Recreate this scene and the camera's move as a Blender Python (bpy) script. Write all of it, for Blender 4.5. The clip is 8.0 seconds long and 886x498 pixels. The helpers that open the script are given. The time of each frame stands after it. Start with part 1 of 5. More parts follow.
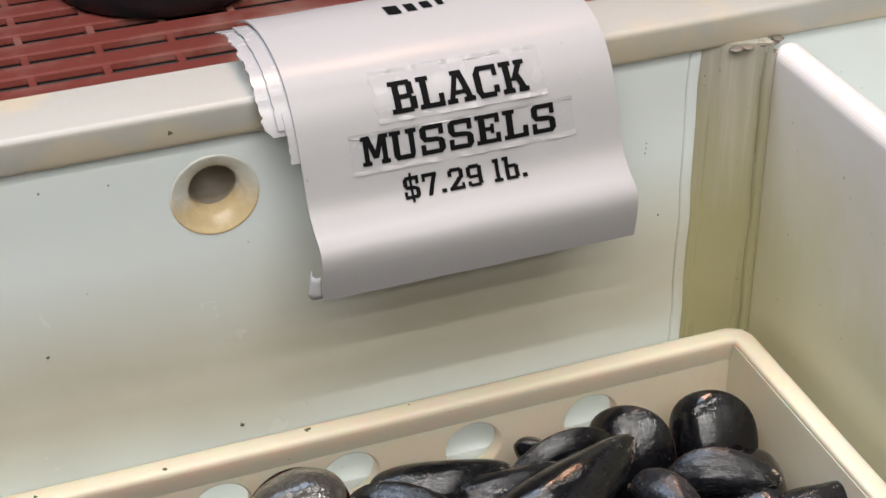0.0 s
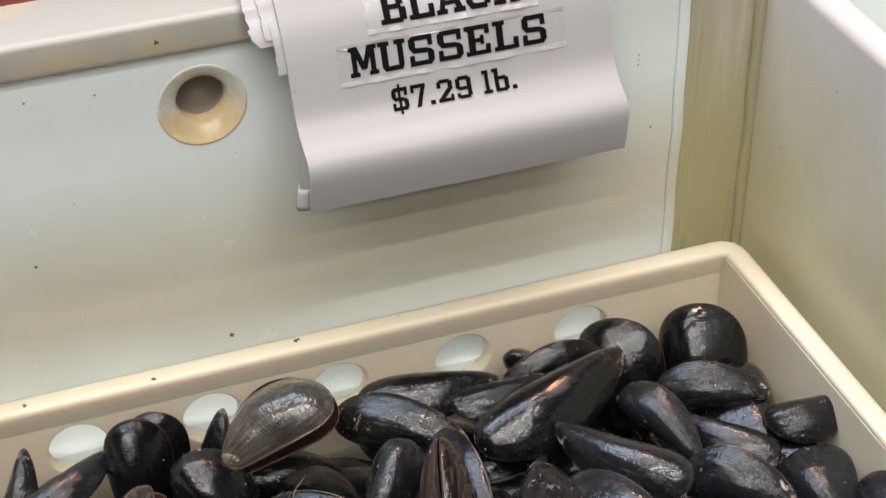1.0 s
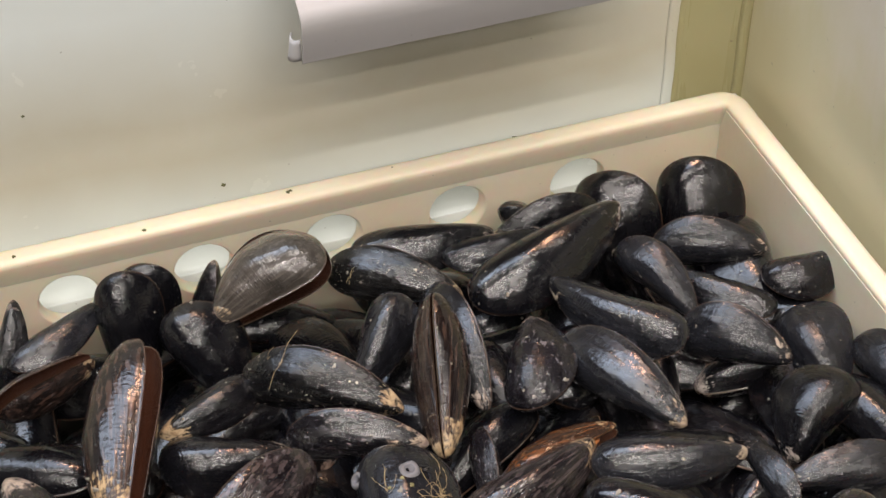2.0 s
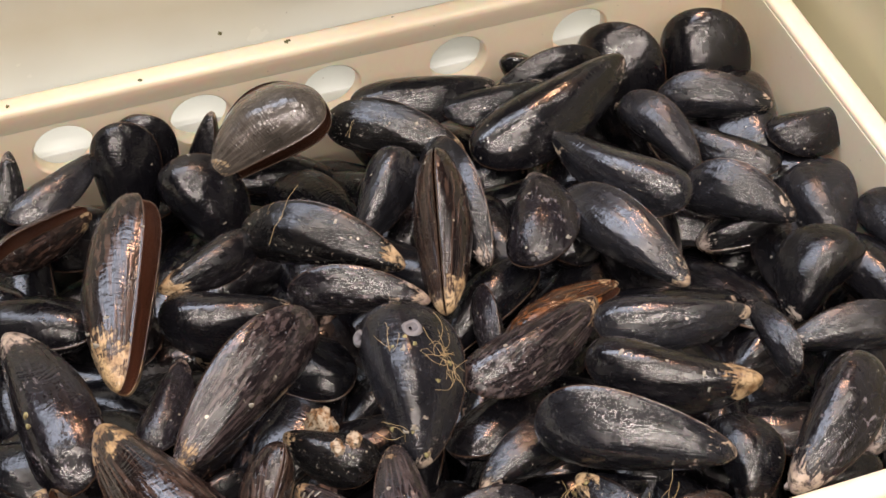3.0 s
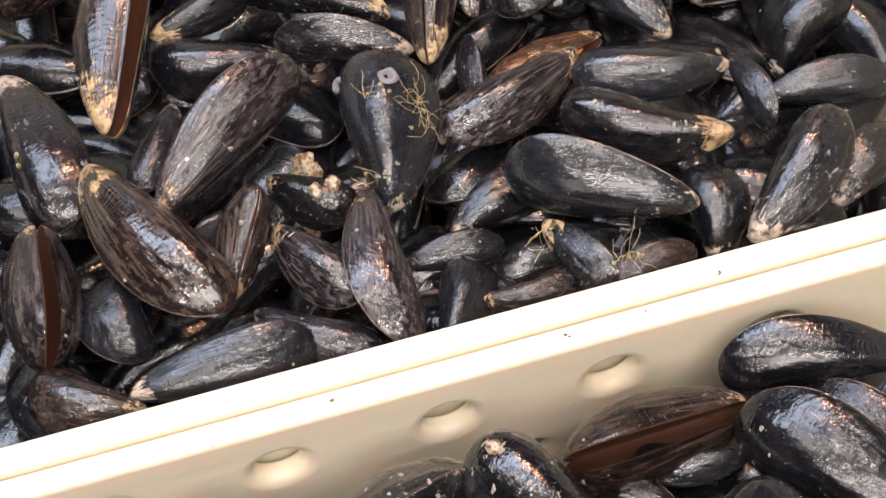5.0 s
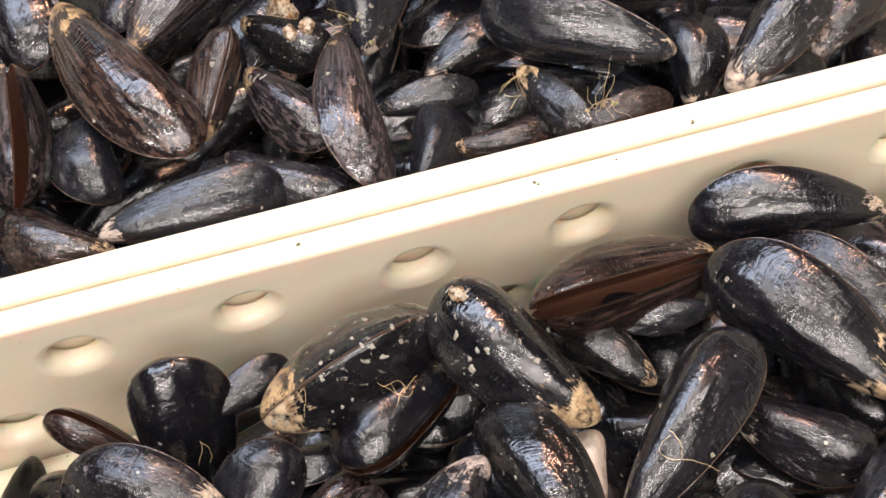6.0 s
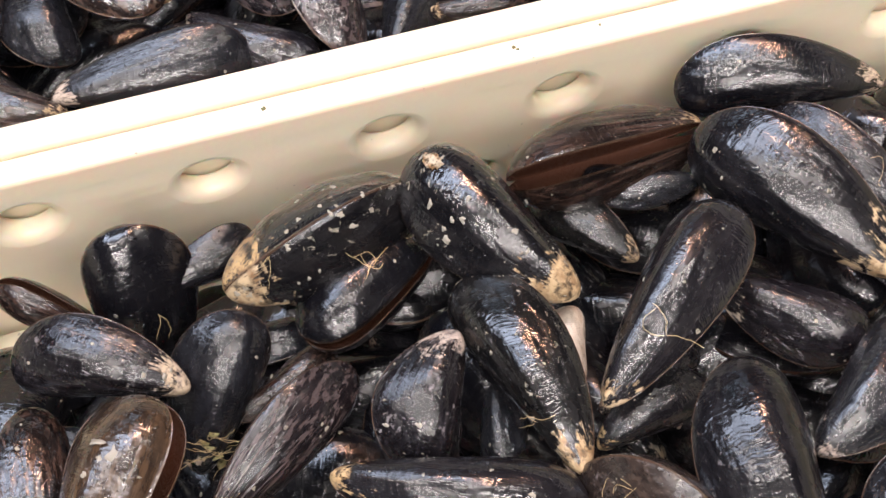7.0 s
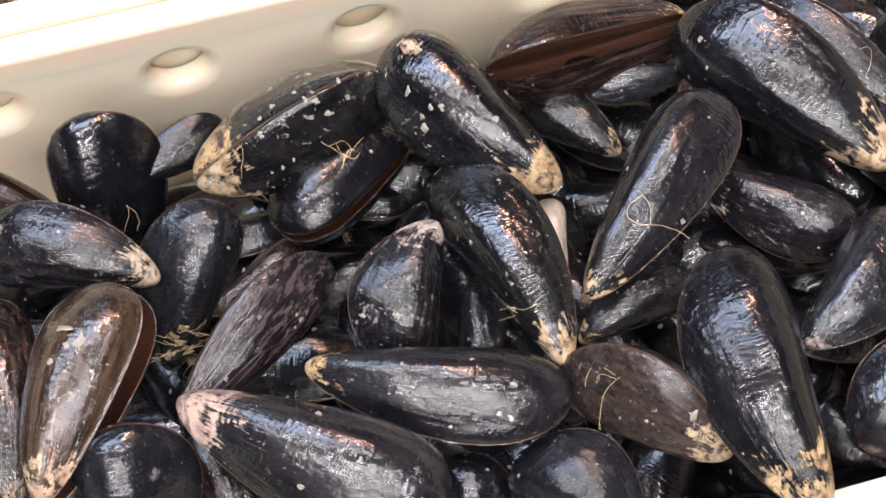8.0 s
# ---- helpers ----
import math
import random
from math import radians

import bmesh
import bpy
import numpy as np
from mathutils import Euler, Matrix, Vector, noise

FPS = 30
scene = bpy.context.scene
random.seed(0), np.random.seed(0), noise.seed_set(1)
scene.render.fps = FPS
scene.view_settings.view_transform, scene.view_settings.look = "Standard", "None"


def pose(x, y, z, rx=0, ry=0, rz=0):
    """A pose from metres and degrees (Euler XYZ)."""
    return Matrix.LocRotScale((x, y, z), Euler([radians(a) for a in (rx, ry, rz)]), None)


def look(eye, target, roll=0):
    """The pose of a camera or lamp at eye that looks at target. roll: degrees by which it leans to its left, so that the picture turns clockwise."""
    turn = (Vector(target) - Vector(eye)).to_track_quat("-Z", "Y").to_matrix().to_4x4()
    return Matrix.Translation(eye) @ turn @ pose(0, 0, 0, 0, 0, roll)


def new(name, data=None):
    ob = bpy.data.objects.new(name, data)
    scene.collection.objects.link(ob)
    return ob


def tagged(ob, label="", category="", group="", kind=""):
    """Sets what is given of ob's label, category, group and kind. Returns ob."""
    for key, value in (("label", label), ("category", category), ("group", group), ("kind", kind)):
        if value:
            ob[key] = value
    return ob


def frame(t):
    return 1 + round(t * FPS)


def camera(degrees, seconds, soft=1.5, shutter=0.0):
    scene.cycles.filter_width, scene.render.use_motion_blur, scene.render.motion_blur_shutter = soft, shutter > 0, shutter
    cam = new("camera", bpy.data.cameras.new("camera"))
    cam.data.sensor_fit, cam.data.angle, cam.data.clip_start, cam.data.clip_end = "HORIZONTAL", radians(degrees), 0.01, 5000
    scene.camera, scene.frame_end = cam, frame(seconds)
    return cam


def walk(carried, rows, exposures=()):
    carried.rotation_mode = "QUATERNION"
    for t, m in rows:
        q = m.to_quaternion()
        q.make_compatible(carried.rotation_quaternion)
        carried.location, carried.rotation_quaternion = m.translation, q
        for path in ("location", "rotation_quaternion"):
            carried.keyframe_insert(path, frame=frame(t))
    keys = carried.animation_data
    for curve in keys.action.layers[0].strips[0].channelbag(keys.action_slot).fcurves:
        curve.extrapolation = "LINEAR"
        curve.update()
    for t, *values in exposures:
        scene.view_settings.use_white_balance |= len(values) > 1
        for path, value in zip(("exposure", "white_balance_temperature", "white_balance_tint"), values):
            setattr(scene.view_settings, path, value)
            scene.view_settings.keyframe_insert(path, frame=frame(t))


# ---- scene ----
cam = camera(29.1, 8.0)
# seconds, eye (m), yaw to the right, pitch, roll (degrees)
PATH_ROWS = [
    (0.0, -0.3477, -0.5659, 0.4630, 19.57, -32.63, -0.94),
    (0.5, -0.3444, -0.5663, 0.4631, 19.32, -34.09, -0.88),
    (1.0, -0.3384, -0.5643, 0.4646, 19.16, -35.90, -0.80),
    (1.5, -0.3308, -0.5599, 0.4655, 18.91, -38.58, -0.80),
    (3.0, -0.3346, -0.5372, 0.4664, 19.95, -47.27, 0.64),
    (3.5, -0.3360, -0.5402, 0.4667, 19.89, -49.20, 0.67),
    (4.0, -0.3306, -0.5449, 0.4675, 19.09, -51.05, 0.14),
    (5.5, -0.2823, -0.5674, 0.4772, 12.64, -57.81, -3.83),
    (6.0, -0.2798, -0.5654, 0.4720, 12.62, -60.46, -3.50),
    (6.5, -0.2806, -0.5621, 0.4575, 13.67, -62.19, -2.18),
    (7.0, -0.2843, -0.5653, 0.4406, 15.18, -63.15, -0.55),
    (7.5, -0.2904, -0.5765, 0.4271, 16.93, -63.23, 1.15),
    (8.0, -0.2931, -0.5765, 0.4186, 18.35, -64.27, 2.52),
]
walk(cam, [(t, pose(x, y, z, 90 + pitch, 0, -yaw) @ pose(0, 0, 0, 0, 0, roll)) for t, x, y, z, yaw, pitch, roll in PATH_ROWS],
     [(0.0, -0.36, 6500, 11), (1.5, -0.28, 6650, 12), (3.0, -0.06, 7300, 20), (3.5, 0.1, 6900, 17), (4.0, 0.2, 6800, 17), (5.5, 0.27, 6850, 18), (6.5, 0.3, 6850, 18), (8.0, 0.4, 6350, 18)])

# ---- light: a market hall with tube lamps and one warm lamp under the ceiling ----
world = bpy.data.worlds.new("hall_air")
scene.world = world
world.use_nodes = True
world.node_tree.nodes["Background"].inputs["Color"].default_value = (0.75, 0.82, 0.9, 1)
world.node_tree.nodes["Background"].inputs["Strength"].default_value = 0.004

FLOOR_Z, CEIL_Z = -0.62, 2.3


def area(name, place, target, sx, sy, watts, colour):
    data = bpy.data.lights.new(name, "AREA")
    data.shape, data.size, data.size_y, data.energy, data.color = "RECTANGLE", sx, sy, watts, colour
    ob = new(name, data)
    ob.matrix_world = look(place, target)
    return ob


# tubes that run along the stall, over the tank and before it, a cooler pair behind it, and a warm lamp
area("tube_light", (-0.45, -0.22, CEIL_Z - 0.06), (-0.45, -0.22, 0), 2.4, 0.10, 30, (1.0, 0.975, 0.93))
for y, watts in ((-1.25, 44), (-1.75, 29), (-2.3, 29), (-2.9, 29)):
    area("tube_light", (-0.6, y, CEIL_Z - 0.06), (-0.6, y, 0), 2.4, 0.05, watts, (1.0, 0.975, 0.94))
area("panel_light", (-0.9, 0.7, CEIL_Z - 0.05), (-0.9, 0.7, 0), 2.2, 0.8, 60, (0.66, 0.80, 1.0))
area("panel_light", (-0.5, 2.9, CEIL_Z - 0.05), (-0.5, 2.9, 0), 1.6, 0.4, 9, (0.6, 0.8, 1.0))
for x in (0.16, 0.36):
    area("warm_light", (x, 0.55, CEIL_Z - 0.5), (-0.2, -0.25, 0), 0.06, 0.2, 8.5, (1.0, 0.55, 0.34))

# ---- materials ----


class Nodes:
    """A small builder for node materials."""

    def __init__(self, name):
        self.mat = bpy.data.materials.new(name)
        self.mat.use_nodes = True
        self.tree = self.mat.node_tree
        self.bsdf = self.tree.nodes["Principled BSDF"]
        self.coord = self.tree.nodes.new("ShaderNodeTexCoord").outputs["Object"]

    def add(self, kind, inputs=(), **props):
        node = self.tree.nodes.new(kind)
        for key, value in props.items():
            setattr(node, key, value)
        for key, value in dict(inputs).items():
            self.put(node.inputs[key], value)
        return node

    def put(self, socket, value):
        if isinstance(value, bpy.types.NodeSocket):
            self.tree.links.new(value, socket)
        else:
            socket.default_value = value

    def noise(self, scale, detail=4, rough=0.6, vec=None, distortion=0.0):
        return self.add("ShaderNodeTexNoise", {"Vector": vec or self.coord, "Scale": scale, "Detail": detail, "Roughness": rough, "Distortion": distortion}).outputs["Fac"]

    def ramp(self, fac, lo, hi, a=0.0, b=1.0):
        return self.add("ShaderNodeMapRange", {"Value": fac, "From Min": lo, "From Max": hi, "To Min": a, "To Max": b}).outputs["Result"]

    def mix(self, fac, a, b):
        node = self.add("ShaderNodeMix", data_type="RGBA")
        self.put(node.inputs[0], fac)
        self.put(node.inputs[6], a)
        self.put(node.inputs[7], b)
        return node.outputs[2]

    def maths(self, op, a, b=0.0):
        node = self.add("ShaderNodeMath", operation=op)
        self.put(node.inputs[0], a)
        self.put(node.inputs[1], b)
        return node.outputs[0]

    def bump(self, height, strength, distance, normal=None):
        node = self.add("ShaderNodeBump", {"Height": height, "Strength": strength, "Distance": distance})
        if normal:
            self.put(node.inputs["Normal"], normal)
        return node.outputs["Normal"]

    def finish(self, colour, rough, normal=None, **more):
        self.put(self.bsdf.inputs["Base Color"], colour)
        self.put(self.bsdf.inputs["Roughness"], rough)
        if normal:
            self.put(self.bsdf.inputs["Normal"], normal)
        for key, value in more.items():
            self.put(self.bsdf.inputs[key.replace("_", " ")], value)
        return self.mat


def rgb(r, g, b):
    return (r, g, b, 1.0)


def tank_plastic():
    """Milky sheet plastic with a soft brown band of shade painted into its lower part."""
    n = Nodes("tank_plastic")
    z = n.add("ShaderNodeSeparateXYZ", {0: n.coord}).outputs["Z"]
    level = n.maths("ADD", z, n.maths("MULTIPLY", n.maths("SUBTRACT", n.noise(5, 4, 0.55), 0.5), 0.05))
    # brownish shade low on the wall, put into the colour between two heights
    shade_band = n.maths("MULTIPLY", n.ramp(level, 0.085, 0.032), n.ramp(level, -0.022, 0.012))
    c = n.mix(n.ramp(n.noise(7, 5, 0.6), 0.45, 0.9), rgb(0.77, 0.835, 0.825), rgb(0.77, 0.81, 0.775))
    c = n.mix(n.maths("MULTIPLY", shade_band, n.ramp(n.noise(18, 5, 0.6), 0.2, 0.75, 0.75, 1.0)), c, rgb(0.56, 0.53, 0.42))
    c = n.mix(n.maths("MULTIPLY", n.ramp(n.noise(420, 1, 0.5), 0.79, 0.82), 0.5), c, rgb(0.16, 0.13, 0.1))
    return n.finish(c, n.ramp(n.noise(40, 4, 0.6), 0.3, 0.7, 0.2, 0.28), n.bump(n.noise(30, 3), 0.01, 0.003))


def plastic(name, base, stain, rough=0.35, stain_lo=0.55, stain_hi=0.85, scratch=0.25, sss=0.0, tide=None, dot=0.55, spec=0.5, mottle=0.12, grain=0.12):
    n = Nodes(name)
    big = n.noise(7, 5, 0.6)
    fine = n.noise(160, 3, 0.6)
    dots = n.ramp(n.noise(420, 1, 0.5), 0.79, 0.82)
    c = n.mix(n.ramp(big, stain_lo, stain_hi), base, stain)
    c = n.mix(n.ramp(fine, 0.4, 0.8, 0.0, mottle), c, stain)
    if tide:
        z = n.add("ShaderNodeSeparateXYZ", {0: n.coord}).outputs["Z"]
        level = n.maths("ADD", z, n.maths("MULTIPLY", n.maths("SUBTRACT", n.noise(16, 4, 0.6), 0.5), 0.09))
        c = n.mix(n.ramp(level, tide[1], tide[0]), c, tide[2])
    c = n.mix(n.maths("MULTIPLY", dots, dot), c, rgb(0.16, 0.13, 0.1))
    normal = n.bump(fine, grain, 0.001)
    normal = n.bump(n.noise(30, 4), scratch * 0.4, 0.003, normal)
    return n.finish(c, n.ramp(fine, 0.3, 0.7, rough - 0.66 * grain, rough + 0.8 * grain), normal, Subsurface_Weight=sss, Subsurface_Scale=0.01, Specular_IOR_Level=spec)




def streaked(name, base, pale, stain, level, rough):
    """Plastic with runs down it and a third colour that deepens below a set height."""
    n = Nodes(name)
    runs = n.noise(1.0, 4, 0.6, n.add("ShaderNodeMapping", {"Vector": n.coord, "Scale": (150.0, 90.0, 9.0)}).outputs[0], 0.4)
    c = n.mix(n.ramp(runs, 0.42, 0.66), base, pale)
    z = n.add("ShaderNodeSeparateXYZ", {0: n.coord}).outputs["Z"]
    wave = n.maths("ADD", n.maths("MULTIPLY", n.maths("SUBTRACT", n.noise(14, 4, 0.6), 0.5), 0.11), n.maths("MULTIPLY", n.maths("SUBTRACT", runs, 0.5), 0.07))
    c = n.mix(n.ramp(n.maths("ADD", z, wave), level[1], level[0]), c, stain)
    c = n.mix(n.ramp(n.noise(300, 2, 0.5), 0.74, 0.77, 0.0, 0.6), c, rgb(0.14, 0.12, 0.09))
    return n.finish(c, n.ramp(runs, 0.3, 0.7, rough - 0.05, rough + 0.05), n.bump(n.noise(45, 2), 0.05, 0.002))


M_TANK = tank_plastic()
M_RIM = plastic("rim_plastic", rgb(0.40, 0.39, 0.355), rgb(0.42, 0.37, 0.29), 0.36, 0.5, 0.8, 0.35, tide=(0.138, 0.1475, rgb(0.47, 0.415, 0.31)))
M_STAIN = streaked("stained_plastic", rgb(0.40, 0.375, 0.31), rgb(0.52, 0.49, 0.41), rgb(0.40, 0.37, 0.20), (0.05, 0.125), 0.3)
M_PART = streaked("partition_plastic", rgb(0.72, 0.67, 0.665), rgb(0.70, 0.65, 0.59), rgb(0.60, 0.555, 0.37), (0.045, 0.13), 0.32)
M_TRAY = plastic("tray_plastic", rgb(0.79, 0.70, 0.545), rgb(0.74, 0.63, 0.45), 0.36, 0.5, 0.85, sss=0.35)
M_SIGN = plastic("sign_plastic", rgb(0.405, 0.395, 0.395), rgb(0.40, 0.38, 0.36), 0.3, 0.5, 0.85, 0.02, dot=0.4, spec=0.22, mottle=0.02, grain=0.02)
M_FIT = plastic("drain_plastic", rgb(0.70, 0.70, 0.64), rgb(0.64, 0.60, 0.49), 0.25, 0.45, 0.75, 0.08, tide=(0.090, 0.102, rgb(0.64, 0.50, 0.29)))
# dark brown puts the shade inside the drain hole into its walls
M_BORE = plastic("drain_bore_shade", rgb(0.27, 0.23, 0.18), rgb(0.18, 0.14, 0.10), 0.5)
M_LABEL = plastic("label_tape", rgb(0.41, 0.40, 0.405), rgb(0.39, 0.38, 0.37), 0.22, 0.55, 0.9, 0.05, dot=0.0)
M_INK = plastic("black_ink", rgb(0.006, 0.006, 0.0065), rgb(0.012, 0.012, 0.012), 0.65, spec=0.05, dot=0.0)
M_MAT = plastic("red_rubber", rgb(0.33, 0.075, 0.055), rgb(0.50, 0.26, 0.20), 0.38, 0.48, 0.72, 0.6)
M_TUB = plastic("black_rubber", rgb(0.012, 0.013, 0.016), rgb(0.025, 0.025, 0.028), 0.5)
M_WALL = plastic("hall_paint", rgb(0.055, 0.057, 0.06), rgb(0.04, 0.04, 0.04), 0.7)
M_GROUND = plastic("wet_concrete", rgb(0.10, 0.095, 0.09), rgb(0.06, 0.055, 0.05), 0.35)
# near black, little gloss: the deep gaps' shade is built into this shell
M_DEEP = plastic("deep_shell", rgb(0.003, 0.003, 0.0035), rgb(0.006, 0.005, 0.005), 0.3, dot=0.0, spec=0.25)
M_THREAD = plastic("byssus_thread", rgb(0.42, 0.31, 0.16), rgb(0.27, 0.19, 0.10), 0.6)
M_BARN = plastic("barnacle_lime", rgb(0.15, 0.15, 0.16), rgb(0.10, 0.095, 0.09), 0.6, mottle=0.7)
M_PORE = plastic("barnacle_pore", rgb(0.09, 0.09, 0.10), rgb(0.16, 0.15, 0.14), 0.6)
M_CRUST = plastic("lime_crust", rgb(0.25, 0.235, 0.20), rgb(0.17, 0.15, 0.11), 0.7, mottle=0.8)
M_DIRT = plastic("green_dirt", rgb(0.10, 0.10, 0.04), rgb(0.06, 0.05, 0.02), 0.7)
M_SEAL = plastic("old_sealant", rgb(0.30, 0.26, 0.21), rgb(0.12, 0.1, 0.08), 0.5, 0.4, 0.6)
M_FLESH = plastic("mussel_flesh", rgb(0.62, 0.22, 0.07), rgb(0.5, 0.16, 0.05), 0.3)


def lime(name, pale, rusty, dark):
    """Crusty lime with rust and dark pits, in patches of a millimetre or two."""
    n = Nodes(name)
    c = n.mix(n.ramp(n.noise(330, 3, 0.6), 0.44, 0.58), pale, rusty)
    c = n.mix(n.ramp(n.noise(700, 3, 0.6), 0.52, 0.64), c, dark)
    return n.finish(c, 0.55, n.bump(n.noise(900, 3, 0.6), 0.8, 0.0006))


M_LUMP = lime("barnacle_cream", rgb(0.36, 0.31, 0.23), rgb(0.22, 0.12, 0.05), rgb(0.05, 0.035, 0.02))
M_ALGAE = lime("algae_crumb", rgb(0.24, 0.22, 0.10), rgb(0.18, 0.13, 0.05), rgb(0.06, 0.06, 0.025))


def shell(name, dark, tint, erode, erode_colour, specks, streak, patch):
    """Wet mussel shell: growth lines, rays that fan out from the umbo, bared umbo, lime specks."""
    n = Nodes(name)
    rnd = n.add("ShaderNodeObjectInfo").outputs["Random"]
    away = n.add("ShaderNodeCombineXYZ", {"X": n.maths("MULTIPLY", rnd, 37.0), "Y": n.maths("MULTIPLY", rnd, 91.0), "Z": n.maths("MULTIPLY", rnd, 53.0)}).outputs[0]

    def shifted(vec, shift=away):
        return n.add("ShaderNodeVectorMath", {0: vec, 1: shift}, operation="ADD").outputs[0]

    sv = shifted(n.coord)
    # the same place with its three axes in one scale
    even = n.add("ShaderNodeVectorMath", {0: n.coord, 1: (1.0, 0.45, 0.36)}, operation="MULTIPLY").outputs[0]
    ev = shifted(even)
    sep = n.add("ShaderNodeSeparateXYZ", {0: n.coord})
    x, y, z = sep.outputs["X"], sep.outputs["Y"], sep.outputs["Z"]
    grow = n.add("ShaderNodeVectorMath", {0: n.add("ShaderNodeVectorMath", {0: n.coord, 1: (1.0, 0.62, 0.45)}, operation="MULTIPLY").outputs[0]}, operation="LENGTH").outputs["Value"]
    wob = n.noise(2.0, 2, 0.5, sv)
    reach_out = n.maths("ADD", x, 0.25)
    fan = shifted(n.add("ShaderNodeCombineXYZ", {"X": n.maths("MULTIPLY", x, 0.9), "Y": n.maths("DIVIDE", n.maths("MULTIPLY", y, 9.0), reach_out), "Z": n.maths("DIVIDE", n.maths("MULTIPLY", z, 8.0), reach_out)}).outputs[0])
    rays = n.noise(1.7, 5, 0.66, fan, 0.1)
    # uneven growth lines: noise that changes quickly outward and slowly along each line
    line_at = n.add("ShaderNodeCombineXYZ", {"X": n.maths("ADD", n.maths("MULTIPLY", grow, 66.0), n.maths("MULTIPLY", wob, 8.0)), "Y": n.maths("MULTIPLY", n.noise(3.0, 2, 0.5, sv), 7.0), "Z": n.maths("MULTIPLY", rnd, 50.0)}).outputs[0]
    rings = n.noise(1.0, 2, 0.55, line_at)
    mid = n.noise(4.5, 6, 0.68, sv)
    c = n.mix(n.ramp(n.maths("ADD", mid, n.maths("MULTIPLY", rnd, 0.2)), 0.52, 0.8, 0.0, 1.0 - 0.7 * streak), dark, tint)
    c = n.mix(n.ramp(rays, 0.53 - 0.02 * streak, 0.68 - 0.11 * streak, 0.0, streak), c, tint)
    pale_ray = n.ramp(n.noise(2.6, 6, 0.72, fan, 0.2), 0.63, 0.70, 0.0, 0.6 * streak)
    c = n.mix(n.maths("MULTIPLY", pale_ray, n.ramp(n.noise(5, 3, 0.6, ev), 0.42, 0.62)), c, rgb(0.15, 0.115, 0.10))
    hue = n.mix(n.maths("FRACT", n.maths("MULTIPLY", rnd, 7.3)), erode_colour, rgb(0.42, 0.32, 0.20))
    worn = n.mix(n.ramp(n.noise(14, 4, 0.6, ev), 0.45, 0.7), hue, rgb(erode_colour[0] * 0.4, erode_colour[1] * 0.34, erode_colour[2] * 0.34))
    # worn scales on the broad face, and the bared umbo
    patches = n.ramp(n.maths("ADD", n.maths("MULTIPLY", n.noise(9, 8, 0.74, ev, 0.5), 0.65), n.maths("MULTIPLY", rays, 0.4)), 0.66 - 0.06 * patch, 0.70 - 0.06 * patch, 0.0, 0.3 + 0.3 * patch)
    c = n.mix(patches, c, rgb(0.20, 0.18, 0.19))
    blot = n.maths("ADD", n.maths("MULTIPLY", n.maths("SUBTRACT", n.noise(7.5, 4, 0.6, ev, 0.9), 0.5), 0.8), n.maths("MULTIPLY", n.maths("SUBTRACT", rays, 0.5), 0.45))
    reach = n.maths("ADD", n.maths("ADD", x, blot), n.maths("MULTIPLY", n.maths("SUBTRACT", rnd, 0.5), erode))
    tip = n.ramp(reach, erode + 0.02, erode - 0.03)
    tip = n.maths("MULTIPLY", tip, n.ramp(n.noise(22, 5, 0.65, ev, 0.4), 0.36, 0.5, 0.15, 1.0))
    c = n.mix(tip, c, worn)
    seam = n.ramp(n.maths("ABSOLUTE", z), 0.03, 0.008, 0.0, 0.6)
    c = n.mix(seam, c, rgb(0.075, 0.042, 0.026))
    # lime: round spots and ragged flakes, in clusters
    cluster = n.ramp(n.noise(6.0, 3, 0.6, ev), 0.42, 0.62)
    cells = n.add("ShaderNodeTexVoronoi", {"Vector": shifted(ev, n.add("ShaderNodeVectorMath", {0: n.add("ShaderNodeTexNoise", {"Vector": ev, "Scale": 40.0}).outputs["Color"], 1: (0.022, 0.022, 0.022)}, operation="MULTIPLY").outputs[0]), "Scale": 24.0})
    pick = n.add("ShaderNodeSeparateXYZ", {0: cells.outputs["Color"]})
    spots = n.maths("MULTIPLY", n.ramp(n.maths("SUBTRACT", cells.outputs["Distance"], n.maths("MULTIPLY", pick.outputs["Y"], 0.26)), 0.08, 0.02), n.ramp(n.maths("ADD", pick.outputs["X"], n.maths("MULTIPLY", cluster, 0.03 + 0.06 * specks)), 0.985, 0.99))
    flakes = n.ramp(n.maths("ADD", n.noise(24, 6, 0.7, ev, 0.6), n.ramp(cluster, 0.0, 1.0, -0.05, 0.05)), 0.73 - 0.04 * specks, 0.755 - 0.04 * specks)
    dots = n.maths("MAXIMUM", spots, flakes)
    c = n.mix(n.maths("MULTIPLY", dots, n.ramp(n.noise(70, 2, 0.5, ev), 0.3, 0.6, 0.35, 1.0)), c, rgb(0.29, 0.265, 0.215))
    rough = n.ramp(n.noise(6, 5, 0.6, sv), 0.35, 0.7, 0.19, 0.34)
    rough = n.maths("ADD", rough, n.maths("ADD", n.maths("MULTIPLY", tip, 0.3), n.maths("MULTIPLY", dots, 0.4)))
    soft = n.noise(4.0, 1, 0.5, sv)
    comb = n.noise(1.6, 1, 0.5, fan)
    normal = n.bump(rings, 1.0, 0.00019)
    normal = n.bump(comb, 1.0, 0.00005 + 0.0002 * streak, normal)
    normal = n.bump(n.noise(4.6, 2, 0.5, fan), 1.0, 0.00006, normal)
    normal = n.bump(soft, 1.0, 0.0007, normal)
    normal = n.bump(n.maths("ADD", dots, n.maths("MULTIPLY", n.maths("ADD", tip, patches), 0.5)), 1.0, 0.0003, normal)
    drops = n.ramp(n.noise(48, 1, 0.5, ev), 0.68, 0.76)
    normal = n.bump(drops, 1.0, 0.0002, normal)
    n.put(n.bsdf.inputs["Coat Normal"], normal)
